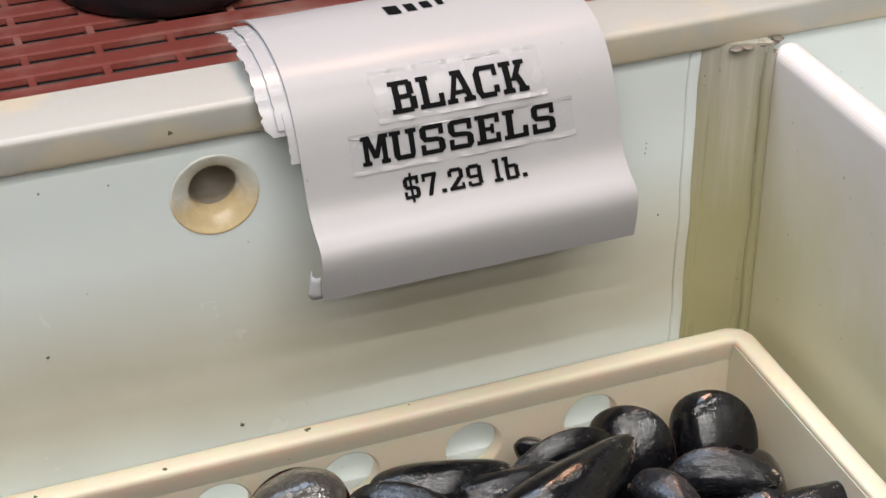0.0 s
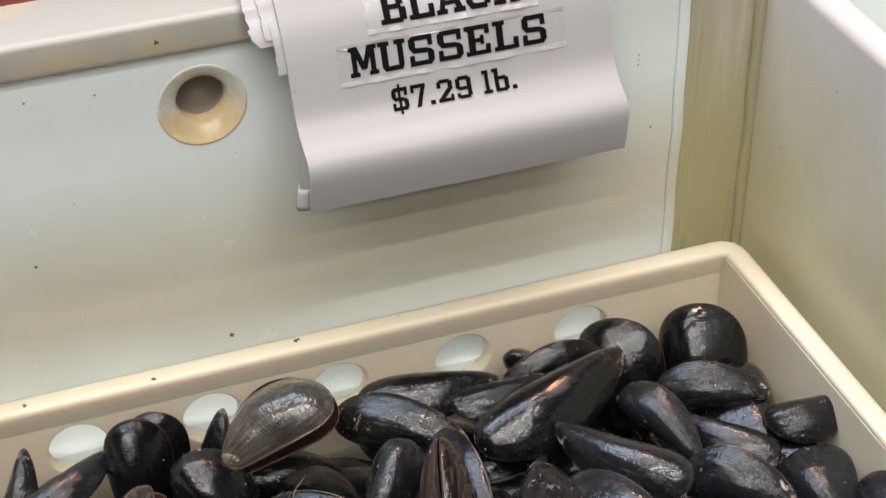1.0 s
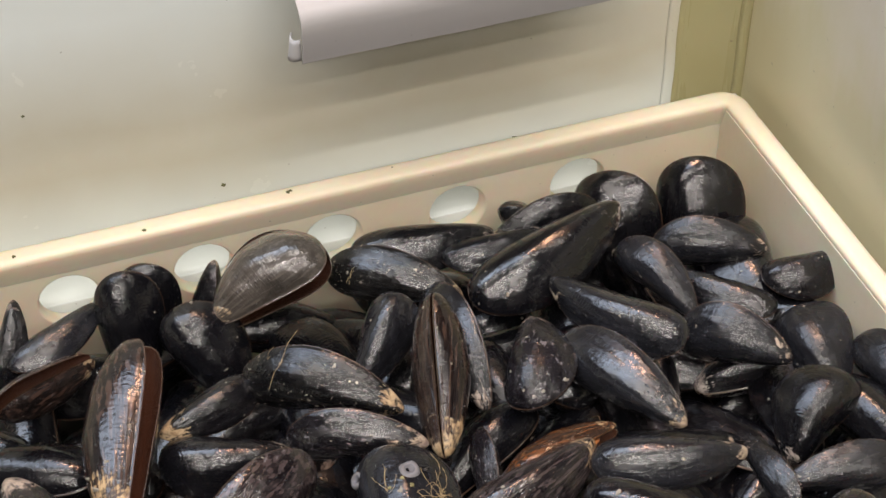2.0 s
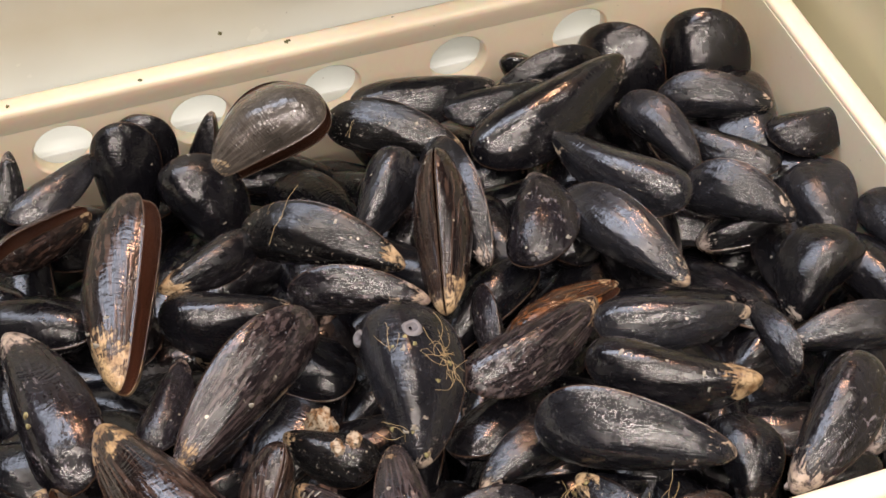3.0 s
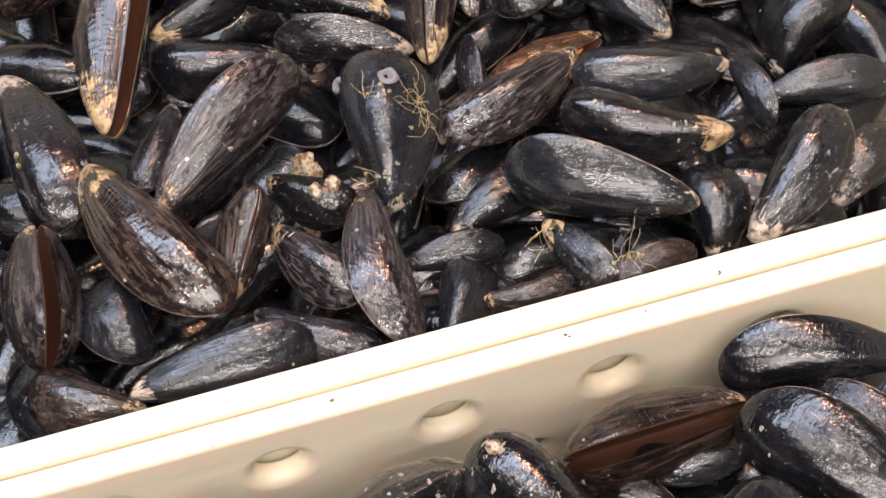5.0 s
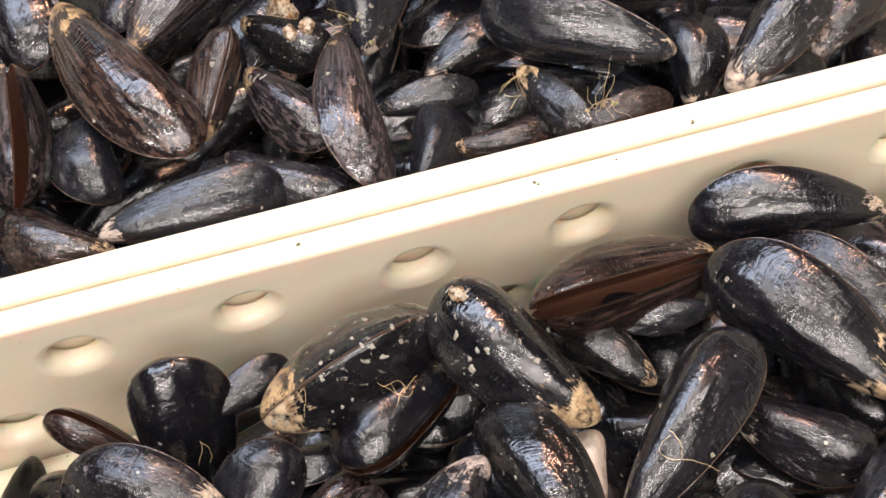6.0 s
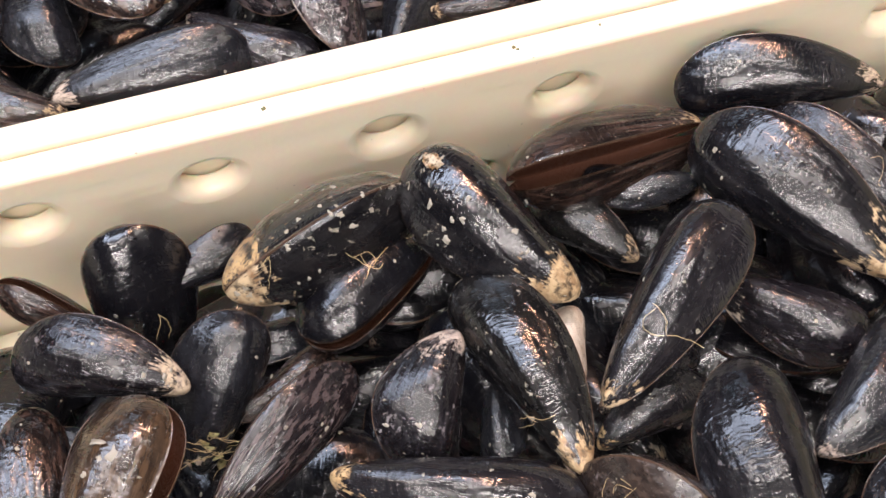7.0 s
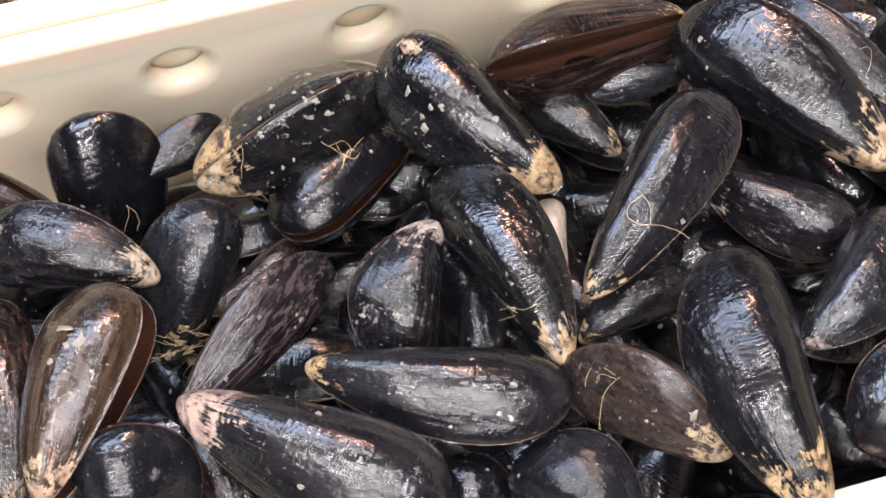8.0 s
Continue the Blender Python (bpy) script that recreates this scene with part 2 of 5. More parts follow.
    return n.finish(c, rough, normal, Specular_IOR_Level=0.19, Coat_Weight=n.ramp(n.maths("FRACT", n.maths("MULTIPLY", rnd, 13.7)), 0.0, 1.0, 0.5, 1.0), Coat_Roughness=0.036)


CREAM = rgb(0.42, 0.285, 0.14)
PALE = rgb(0.38, 0.33, 0.30)
BLACK = rgb(0.0035, 0.0035, 0.0048)
SHELLS = {
    "black": shell("shell_black", BLACK, rgb(0.004, 0.004, 0.005), 0.02, PALE, 0.0, 0.2, 0.0),
    "grey": shell("shell_blue_black", rgb(0.0055, 0.0057, 0.0072), rgb(0.017, 0.018, 0.022), 0.02, PALE, 0.4, 0.4, 0.35),
    "brown": shell("shell_brown", rgb(0.004, 0.003, 0.003), rgb(0.045, 0.026, 0.02), 0.05, CREAM, 0.4, 0.8, 0.35),
    "brownish": shell("shell_olive_brown", rgb(0.012, 0.008, 0.006), rgb(0.075, 0.045, 0.026), 0.17, rgb(0.42, 0.26, 0.18), 0.5, 0.6, 0.5),
    "tip": shell("shell_bared_umbo", rgb(0.003, 0.003, 0.004), rgb(0.012, 0.011, 0.013), 0.14, CREAM, 0.6, 0.5, 0.3),
    "limed": shell("shell_limed", rgb(0.003, 0.003, 0.004), rgb(0.014, 0.013, 0.014), 0.13, CREAM, 2.1, 0.5, 0.45),
    "speck": shell("shell_specked", rgb(0.003, 0.003, 0.0035), rgb(0.014, 0.013, 0.012), 0.06, CREAM, 1.8, 0.4, 0.4),
    "scuff": shell("shell_scuffed", rgb(0.004, 0.0035, 0.0045), rgb(0.02, 0.018, 0.022), 0.1, PALE, 0.8, 0.6, 1.0),
    "orange": shell("shell_orange_edge", rgb(0.02, 0.01, 0.006), rgb(0.2, 0.07, 0.02), 0.05, CREAM, 0.3, 0.6, 0.3),
    "dusty": shell("shell_dusty", rgb(0.03, 0.026, 0.022), rgb(0.10, 0.085, 0.072), 0.04, CREAM, 0.3, 0.7, 0.3),
    "copper": shell("shell_coppery", rgb(0.006, 0.004, 0.004), rgb(0.046, 0.028, 0.021), 0.10, CREAM, 0.5, 1.0, 0.4),
    "pink": shell("shell_pink_umbo", rgb(0.005, 0.005, 0.006), rgb(0.022, 0.02, 0.022), 0.23, rgb(0.42, 0.31, 0.25), 0.8, 0.5, 0.5),
    "lilac": shell("shell_lilac_umbo", rgb(0.004, 0.0035, 0.004), rgb(0.05, 0.035, 0.028), 0.32, rgb(0.25, 0.225, 0.245), 1.2, 0.7, 0.7),
    "rayed": shell("shell_rayed", rgb(0.005, 0.004, 0.005), rgb(0.05, 0.038, 0.038), 0.06, CREAM, 0.5, 1.0, 0.5),
    "cream": shell("shell_cream", rgb(0.4, 0.34, 0.28), rgb(0.5, 0.42, 0.34), 0.1, PALE, 0.3, 0.4, 0.3),
}
M_NACRE = plastic("shell_inside", rgb(0.075, 0.032, 0.02), rgb(0.05, 0.03, 0.03), 0.25)

# ---- mesh helpers ----


def link(name, bm, materials, parent=None, label="", smooth=True):
    me = bpy.data.meshes.new(name)
    bm.to_mesh(me)
    bm.free()
    for m in materials if isinstance(materials, (list, tuple)) else [materials]:
        me.materials.append(m)
    if smooth:
        for p in me.polygons:
            p.use_smooth = True
    ob = new(name, me)
    ob.parent = parent
    return tagged(ob, label)


def part(name, bm, material, parent, label="", smooth=False):
    return link(name, bm, material, parent, label, smooth)


def box(bm, x0, x1, y0, y1, z0, z1, bevel=0.0, seg=2):
    made = bmesh.ops.create_cube(bm, size=1.0, matrix=Matrix.LocRotScale(((x0 + x1) / 2, (y0 + y1) / 2, (z0 + z1) / 2), None, (abs(x1 - x0), abs(y1 - y0), abs(z1 - z0))))
    if bevel:
        edges = list({e for v in made["verts"] for e in v.link_edges})
        bmesh.ops.bevel(bm, geom=edges, offset=bevel, segments=seg, affect="EDGES", profile=0.5)
    return bm


def holed_strip(bm, a0, a1, z0, z1, holes, radius, front, back, put, seg=28, soft=0.0012):
    """An upright panel from a0 to a1 with round holes through it; put(a, depth, z) places a corner."""
    cuts = [a0] + [(h + g) / 2 for h, g in zip(holes, holes[1:])] + [a1] if holes else [a0, a1]
    if not holes:
        for d, flip in ((front, 0), (back, 1)):
            vs = [bm.verts.new(put(a, d, z)) for a, z in ((a0, z0), (a1, z0), (a1, z1), (a0, z1))]
            bm.faces.new(vs[::-1] if flip else vs)
        return
    for h, c0, c1 in zip(holes, cuts, cuts[1:]):
        zc = (z0 + z1) / 2
        rings = []
        for d, r in ((front, radius + soft), (front * 0.93 + back * 0.07, radius + soft * 0.55), (front * 0.8 + back * 0.2, radius + soft * 0.2), (front * 0.55 + back * 0.45, radius), (front * 0.15 + back * 0.85, radius), (back, radius + 0.0009)):
            rings.append([bm.verts.new(put(h + r * math.cos(2 * math.pi * k / seg), d, zc + r * math.sin(2 * math.pi * k / seg))) for k in range(seg)])
        for r0, r1 in zip(rings, rings[1:]):
            for k in range(seg):
                bm.faces.new((r0[k], r0[(k + 1) % seg], r1[(k + 1) % seg], r1[k])).smooth = True
        for d, ring in ((front, rings[0]), (back, rings[-1])):
            outer = []
            for k in range(seg):
                ca, sa = math.cos(2 * math.pi * k / seg), math.sin(2 * math.pi * k / seg)
                wa = (c1 - h) if ca > 0 else (h - c0)
                s = min(wa / max(abs(ca), 1e-6), (z1 - z0) / 2 / max(abs(sa), 1e-6))
                outer.append(bm.verts.new(put(h + s * ca, d, zc + s * sa)))
            for k in range(seg):
                f = (ring[k], outer[k], outer[(k + 1) % seg], ring[(k + 1) % seg])
                bm.faces.new(f if d == front else f[::-1])
            for sa, sb in ((1, 1), (-1, 1), (-1, -1), (1, -1)):
                corner = bm.verts.new(put(c1 if sa > 0 else c0, d, z1 if sb > 0 else z0))
                ks = [k for k in range(seg) if (math.cos(2 * math.pi * (k + .5) / seg) > 0) == (sa > 0) and (math.sin(2 * math.pi * (k + .5) / seg) > 0) == (sb > 0)]
                for k in ks:
                    o0, o1 = outer[k], outer[(k + 1) % seg]
                    bm.faces.new((o0, corner, o1))


def drilled_tray(name, label, x0, x1, y0, y1, depth, thick, first, front_first, pitch, row_z, radius, soft=0.0012, wall_t=0.0055):
    """A moulded tray with a rounded rim; the long walls have two staggered rows of drilled holes."""
    top = new(name)
    tagged(top, label, "tray", "trays in the tank")
    reach = 0.0185
    for which, (front, back) in {"back_wall": (y1 - wall_t, y1), "front_wall": (y0 + wall_t, y0)}.items():
        off = first if which == "back_wall" else front_first
        bm = bmesh.new()
        put = lambda a, d, z: (a, d, z)
        rows = (row_z, row_z - 0.042)
        holes = [off + pitch * k for k in range(-20, 40) if x0 + 0.022 < off + pitch * k < x1 - 0.03]
        low = [off + pitch * (k + 0.5) for k in range(-20, 40) if x0 + 0.022 < off + pitch * (k + 0.5) < x1 - 0.022]
        holed_strip(bm, x0 + thick, x1 - thick, row_z - reach, row_z + reach, holes, radius, front, back, put, 28, soft)
        holed_strip(bm, x0 + thick, x1 - thick, row_z - 0.042 - reach, row_z - 0.042 + reach, low, radius, front, back, put, 28, soft)
        for z0, z1 in ((-depth, row_z - 0.042 - reach), (row_z - 0.042 + reach, row_z - reach), (row_z + reach, -0.004)):
            holed_strip(bm, x0 + thick, x1 - thick, z0, z1, [], radius, front, back, put)
        bmesh.ops.remove_doubles(bm, verts=bm.verts, dist=1e-6)
        bmesh.ops.recalc_face_normals(bm, faces=bm.faces)
        part(which, bm, M_TRAY, top)
    for which, xa, xb in (("end_wall", x0, x0 + thick), ("end_wall", x1 - thick, x1)):
        part(which, box(bmesh.new(), xa, xb, y0, y1, -depth, -0.004), M_TRAY, top)
    part("tray_floor", box(bmesh.new(), x0 + thick, x1 - thick, y0 + wall_t + 0.0012, y1 - wall_t - 0.0012, -depth, -depth + 0.006), M_TRAY, top)
    # rim: a rounded ring swept round the tray with rounded corners
    bm = bmesh.new()
    rc, loop = 0.012, []
    for cx, cy, a in ((x1 - rc, y1 - rc, 0), (x0 + rc, y1 - rc, 90), (x0 + rc, y0 + rc, 180), (x1 - rc, y0 + rc, 270)):
        for k in range(7):
            t = radians(a + 15 * k)
            loop.append((cx, cy, math.cos(t), math.sin(t)))
    prof = [(-0.0005 + rc, -0.0085), (rc + 0.0002, -0.0020), (rc - 0.0006, -0.0005), (rc - 0.0022, 0.0), (rc - thick + 0.0032, 0.0), (rc - thick + 0.0012, -0.0005), (rc - thick + 0.0002, -0.0018), (rc - thick + 0.0003, -0.0036)] + [(rc - thick + 0.0003 + (thick - wall_t - 0.0004) * f, z) for f, z in ((0.2, -0.0062), (0.52, -0.0092), (0.82, -0.0118), (1.0, -0.0136))]
    rings = [[bm.verts.new((cx + r * c, cy + r * s, z)) for r, z in prof] for cx, cy, c, s in loop]
    for r0, r1 in zip(rings, rings[1:] + rings[:1]):
        for k in range(len(prof) - 1):
            bm.faces.new((r0[k], r1[k], r1[k + 1], r0[k + 1]))
    bmesh.ops.recalc_face_normals(bm, faces=bm.faces)
    part("rim", bm, M_TRAY, top, smooth=True)
    return top


# ---- the hall ----
def wall(name, x0, x1, y0, y1, z0, z1, material):
    return tagged(link(name, box(bmesh.new(), x0, x1, y0, y1, z0, z1), material, smooth=False), kind="structure")


wall("floor", -4, 4, -4, 5, FLOOR_Z - 0.1, FLOOR_Z, M_GROUND)
wall("ceiling", -4.1, 4.1, -4.1, 5.1, CEIL_Z, CEIL_Z + 0.1, M_WALL)
wall("wall_north", -4.1, 4.1, 5.0, 5.1, FLOOR_Z, CEIL_Z, M_WALL)
wall("wall_south", -4.1, 4.1, -4.1, -4.0, FLOOR_Z, CEIL_Z, M_WALL)
wall("wall_west", -4.1, -4.0, -4.0, 5.0, FLOOR_Z, CEIL_Z, M_WALL)
wall("wall_east", 4.0, 4.1, -4.0, 5.0, FLOOR_Z, CEIL_Z, M_WALL)

# ---- the tank ----
WALL_Y, RIM_LOW, RIM_TOP = 0.026, 0.136, 0.152
TX0, TX1, TANK_FLOOR, TANK_FRONT = -0.75, 0.42, -0.1, -0.56
tank = new("display_tank")
tagged(tank, "off-white plastic shellfish tank with a drain hole and stained rim", "tank")
bm = bmesh.new()
HOLE_X, HOLE_Z = -0.235, 0.1095
holed_strip(bm, TX0, TX1, HOLE_Z - 0.024, HOLE_Z + 0.024, [HOLE_X], 0.0178, WALL_Y, WALL_Y + 0.003, lambda a, d, z: (a, d, z), 40)
for z0, z1 in ((TANK_FLOOR, HOLE_Z - 0.024), (HOLE_Z + 0.024, RIM_LOW)):
    holed_strip(bm, TX0, TX1, z0, z1, [], 0, WALL_Y, WALL_Y + 0.003, lambda a, d, z: (a, d, z))
bmesh.ops.remove_doubles(bm, verts=bm.verts, dist=1e-6)
bmesh.ops.recalc_face_normals(bm, faces=bm.faces)
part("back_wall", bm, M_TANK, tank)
# countersunk drain fitting: flange, cone and bore
bm = bmesh.new()
SEG = 48
prof = [(0.0188, 0.0004), (0.0184, -0.0003), (0.0174, -0.0002), (0.0118, 0.0050), (0.0106, 0.0062), (0.0104, 0.012)]
rings = [[bm.verts.new((HOLE_X + r * math.cos(2 * math.pi * k / SEG) + (0.001 if i > 2 else 0), WALL_Y + d, HOLE_Z + r * math.sin(2 * math.pi * k / SEG) + (-0.0005 if i > 2 else 0))) for k in range(SEG)] for i, (r, d) in enumerate(prof)]
for r0, r1 in zip(rings, rings[1:]):
    for k in range(SEG):
        bm.faces.new((r0[k], r0[(k + 1) % SEG], r1[(k + 1) % SEG], r1[k]))
bmesh.ops.recalc_face_normals(bm, faces=bm.faces)
part("drain_fitting", bm, M_FIT, tank, "ochre-stained drain fitting", True)
bm = bmesh.new()
rings = [[bm.verts.new((HOLE_X + 0.001 + 0.0104 * math.cos(2 * math.pi * k / SEG), WALL_Y + d, HOLE_Z - 0.0005 + 0.0104 * math.sin(2 * math.pi * k / SEG))) for k in range(SEG)] for d in (0.012, 0.0225)]
for k in range(SEG):
    bm.faces.new((rings[0][k], rings[0][(k + 1) % SEG], rings[1][(k + 1) % SEG], rings[1][k]))
bm.faces.new(rings[1])
part("bore", bm, M_BORE, tank, "drain bore coloured dark for the shade inside it", True)
# added strip behind the tray: it catches light to whiten the holes
part("bounce_ledge", box(bmesh.new(), TX0, 0.0125, 0.0055, WALL_Y - 0.0005, -0.047, -0.0378, 0.0006), M_TANK, tank, "white strip added behind the tray to brighten its holes")
bm = bmesh.new()
box(bm, TX0, TX1, WALL_Y - 0.004, WALL_Y + 0.033, RIM_LOW, RIM_TOP, 0.003, 4)
part("rim", bm, M_RIM, tank, "thick yellowed top rim", True)
part("outer_wall", box(bmesh.new(), TX0, TX1, WALL_Y + 0.024, WALL_Y + 0.031, FLOOR_Z, RIM_LOW), M_TANK, tank)
part("tank_floor", box(bmesh.new(), TX0, TX1, TANK_FRONT, WALL_Y, TANK_FLOOR - 0.01, TANK_FLOOR), M_TANK, tank)
part("front_wall", box(bmesh.new(), TX0, TX1, TANK_FRONT - 0.02, TANK_FRONT, FLOOR_Z, 0.02, 0.003), M_TANK, tank)
part("end_wall", box(bmesh.new(), TX1, TX1 + 0.03, TANK_FRONT, WALL_Y + 0.06, FLOOR_Z, 0.16, 0.004), M_TANK, tank)
part("end_wall", box(bmesh.new(), TX0 - 0.03, TX0, TANK_FRONT, WALL_Y + 0.06, FLOOR_Z, 0.16, 0.004), M_TANK, tank)
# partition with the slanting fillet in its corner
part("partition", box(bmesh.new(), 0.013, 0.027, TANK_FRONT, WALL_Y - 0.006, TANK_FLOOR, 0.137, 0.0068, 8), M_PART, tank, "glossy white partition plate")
bm = bmesh.new()
p = [(-0.017, WALL_Y - 0.0005), (0.0128, WALL_Y - 0.010), (0.0128, WALL_Y - 0.0005)]
lo = [bm.verts.new((x, y, TANK_FLOOR)) for x, y in p]
hi = [bm.verts.new((x, y, RIM_LOW + 0.002)) for x, y in p]
for k in range(3):
    bm.faces.new((lo[k], lo[(k + 1) % 3], hi[(k + 1) % 3], hi[k]))
bm.faces.new(hi)
bmesh.ops.recalc_face_normals(bm, faces=bm.faces)
part("corner_fillet", bm, M_STAIN, tank, "olive-stained corner fillet")


def upright_bead(x, y, rx, ry, z0, z1, name, material, label):
    bm = bmesh.new()
    rows = []
    for i in range(15):
        z = z0 + (z1 - z0) * i / 14
        w = 0.0004 * math.sin(i * 2.3) + 0.0003 * math.sin(i * 5.1)
        rows.append([bm.verts.new((x + w + rx * math.cos(math.pi * k / 4), y + ry * math.sin(math.pi * k / 4), z)) for k in range(8)])
    for a, b in zip(rows, rows[1:]):
        for k in range(8):
            bm.faces.new((a[k], a[(k + 1) % 8], b[(k + 1) % 8], b[k]))
    bmesh.ops.recalc_face_normals(bm, faces=bm.faces)
    return part(name, bm, material, tank, label, True)


upright_bead(-0.0195, WALL_Y, 0.0034, 0.0007, TANK_FLOOR, RIM_LOW - 0.001, "weld_bead", M_TANK, "smooth weld beside the fillet")
upright_bead(-0.0155, WALL_Y - 0.0003, 0.0022, 0.0010, TANK_FLOOR, RIM_LOW - 0.001, "weld_bead", M_STAIN, "smooth weld beside the fillet")
upright_bead(0.0118, WALL_Y - 0.0098, 0.0030, 0.0026, TANK_FLOOR, RIM_LOW - 0.002, "weld_bead", M_STAIN, "yellowed weld beside the partition")

for k in range(9):
    s = random.Random(k)
    bm = bmesh.new()
    bmesh.ops.create_icosphere(bm, subdivisions=2, radius=1.0, matrix=Matrix.LocRotScale((-0.004 + 0.0027 * k, WALL_Y - 0.004 - 0.004 * s.random(), RIM_LOW - 0.0005 + 0.0015 * s.random()), None, (0.0026 + 0.0012 * s.random(), 0.0028, 0.0005 + 0.0006 * s.random())))
    part("sealant_bead", bm, M_SEAL, tank, "grimy sealant under the rim", True)

TRAY_A = drilled_tray("tray", "cream plastic tray with drilled walls heaped with mussels", -0.56, 0.004, -0.2832, 0.0045, 0.10, 0.010, -0.3085, -0.3159, 0.058, -0.0292, 0.0125, 0.0014, 0.0074)
TRAY_B = drilled_tray("tray", "cream plastic tray with drilled walls heaped with mussels", -0.56, 0.0, -0.486, -0.2854, 0.10, 0.0088, -0.3440, -0.3159, 0.058, -0.0273, 0.0088, 0.0048, 0.0083)

# ---- floor mat and tub behind the tank ----
MAT_Z = FLOOR_Z
mat = new("floor_mat")
mat.location = (0, 0, 0)
tagged(mat, "red slatted rubber drainage mat on the floor", "mat")
bar = bmesh.new()
box(bar, -1.5, 1.5, -0.019, 0.019, 0.002, 0.016, 0.003, 2)
bar_me = None
for k in range(16):
    y = 1.16 + 0.070 * k
    if bar_me is None:
        ob = part("slat", bar, M_MAT, mat)
        bar_me = ob.data
    else:
        ob = new("slat", bar_me)
        ob.parent = mat
    ob.location = (0, y, MAT_Z)
cross_me = None
for k in range(24):
    x = -1.43 + 0.105 * k
    if cross_me is None:
        ob = part("cross_bar", box(bmesh.new(), -0.006, 0.006, 1.14, 2.23, 0.0, 0.0125, 0.002), M_MAT, mat)
        cross_me = ob.data
    else:
        ob = new("cross_bar", cross_me)
        ob.parent = mat
    ob.location = (x, 0, MAT_Z)
# black tub standing on the mat
tub = new("tub")
tagged(tub, "round black rubber tub standing on the red mat", "tub")
bm = bmesh.new()
TUB_X, TUB_Y = 0.075, 1.905
prof = [(0.0, 0.004), (0.155, 0.0), (0.17, 0.006), (0.178, 0.03), (0.20, 0.25), (0.21, 0.255), (0.21, 0.265), (0.195, 0.262), (0.172, 0.03), (0.0, 0.02)]
rings = [[bm.verts.new((TUB_X + r * math.cos(2 * math.pi * k / 48), TUB_Y + r * math.sin(2 * math.pi * k / 48), MAT_Z + 0.016 + z)) for k in range(48)] for r, z in prof]
for r0, r1 in zip(rings, rings[1:]):
    for k in range(48):
        bm.faces.new((r0[k], r0[(k + 1) % 48], r1[(k + 1) % 48], r1[k]))
bmesh.ops.remove_doubles(bm, verts=bm.verts, dist=1e-5)
bmesh.ops.recalc_face_normals(bm, faces=bm.faces)
part("tub_body", bm, M_TUB, tub, smooth=True)

# ---- price sign folded over the rim ----
PROFILE = [(0.095, 0.1505), (0.076, 0.1590), (0.056, 0.1630), (0.036, 0.1625), (0.020, 0.1575), (0.009, 0.148), (0.002, 0.136), (-0.003, 0.123), (-0.007, 0.1135), (-0.014, 0.107),
           (-0.0205, 0.1035), (-0.0230, 0.1000), (-0.0232, 0.0950), (-0.0225, 0.0885), (-0.0208, 0.0804)]
_fine = []
for i in range(len(PROFILE) - 1):
    p0, p1, p2, p3 = (Vector(PROFILE[max(0, min(len(PROFILE) - 1, i + k))]) for k in (-1, 0, 1, 2))
    for k in range(6):
        s = k / 6
        _fine.append(0.5 * (2 * p1 + (p2 - p0) * s + (2 * p0 - 5 * p1 + 4 * p2 - p3) * s * s + (3 * p1 - p0 - 3 * p2 + p3) * s ** 3))
_fine.append(Vector(PROFILE[-1]))
_arc = [0.0]
for a, b in zip(_fine, _fine[1:]):
    _arc.append(_arc[-1] + (b - a).length)
SIGN_L, SIGN_R = -0.2050, -0.0690


def on_sign(x, s, lift=0.0):
    """A place on the sheet: x across, s metres along it from its far edge, lift off its face."""
    s = max(0.0, min(_arc[-1] - 1e-6, s))
    i = max(k for k in range(len(_arc) - 1) if _arc[k] <= s)
    f = (s - _arc[i]) / (_arc[i + 1] - _arc[i])
    p = _fine[i].lerp(_fine[i + 1], f)
    d = (_fine[i + 1] - _fine[i]).normalized()
    n = Vector((d[1], -d[0]))
    lift += 0.0007 * noise.noise((x * 34, s * 24, 5))
    return Vector((x, p[0] + n[0] * lift, p[1] + n[1] * lift))


def sheet(x_left, x_right, s0, s1, lift, thick, nx=8, ns=48, rough_edge=0.0, curl=0.0, tear=260):
    bm = bmesh.new()
    grid = []
    for side in (lift + thick, lift):
        rows = []
        for j in range(ns + 1):
            s = s0 + (s1 - s0) * j / ns
            e0 = rough_edge * (noise.noise((s * tear, 1.7, 0)))
            xl = x_left(s) if callable(x_left) else x_left
            xr = x_right(s) if callable(x_right) else x_right
            near = max(0.0, 1 - min(s - s0, s1 - s) / 0.0022)
            rows.append([bm.verts.new(on_sign(xl + e0 + (xr - xl - e0) * i / nx, s + 0.0012 * noise.noise((i * 0.6, j * 0.3, 4)) * (0 < j < ns), side + curl * near * max(0.0, 0.35 + noise.noise((i * 0.55, 3.1 + 40 * s0, round(s * 90)))))) for i in range(nx + 1)])
        grid.append(rows)
    for rows in grid:
        for j in range(ns):
            for i in range(nx):
                bm.faces.new((rows[j][i], rows[j][i + 1], rows[j + 1][i + 1], rows[j + 1][i]))
    a, b = ([[bm.verts.new(v.co) for v in row] for row in rows] for rows in grid)
    for j in range(ns):
        bm.faces.new((a[j][0], a[j + 1][0], b[j + 1][0], b[j][0]))
        bm.faces.new((a[j][nx], a[j + 1][nx], b[j + 1][nx], b[j][nx]))
    for i in range(nx):
        bm.faces.new((a[0][i], a[0][i + 1], b[0][i + 1], b[0][i]))
        bm.faces.new((a[ns][i], a[ns][i + 1], b[ns][i + 1], b[ns][i]))
    bmesh.ops.recalc_face_normals(bm, faces=bm.faces)
    return bm


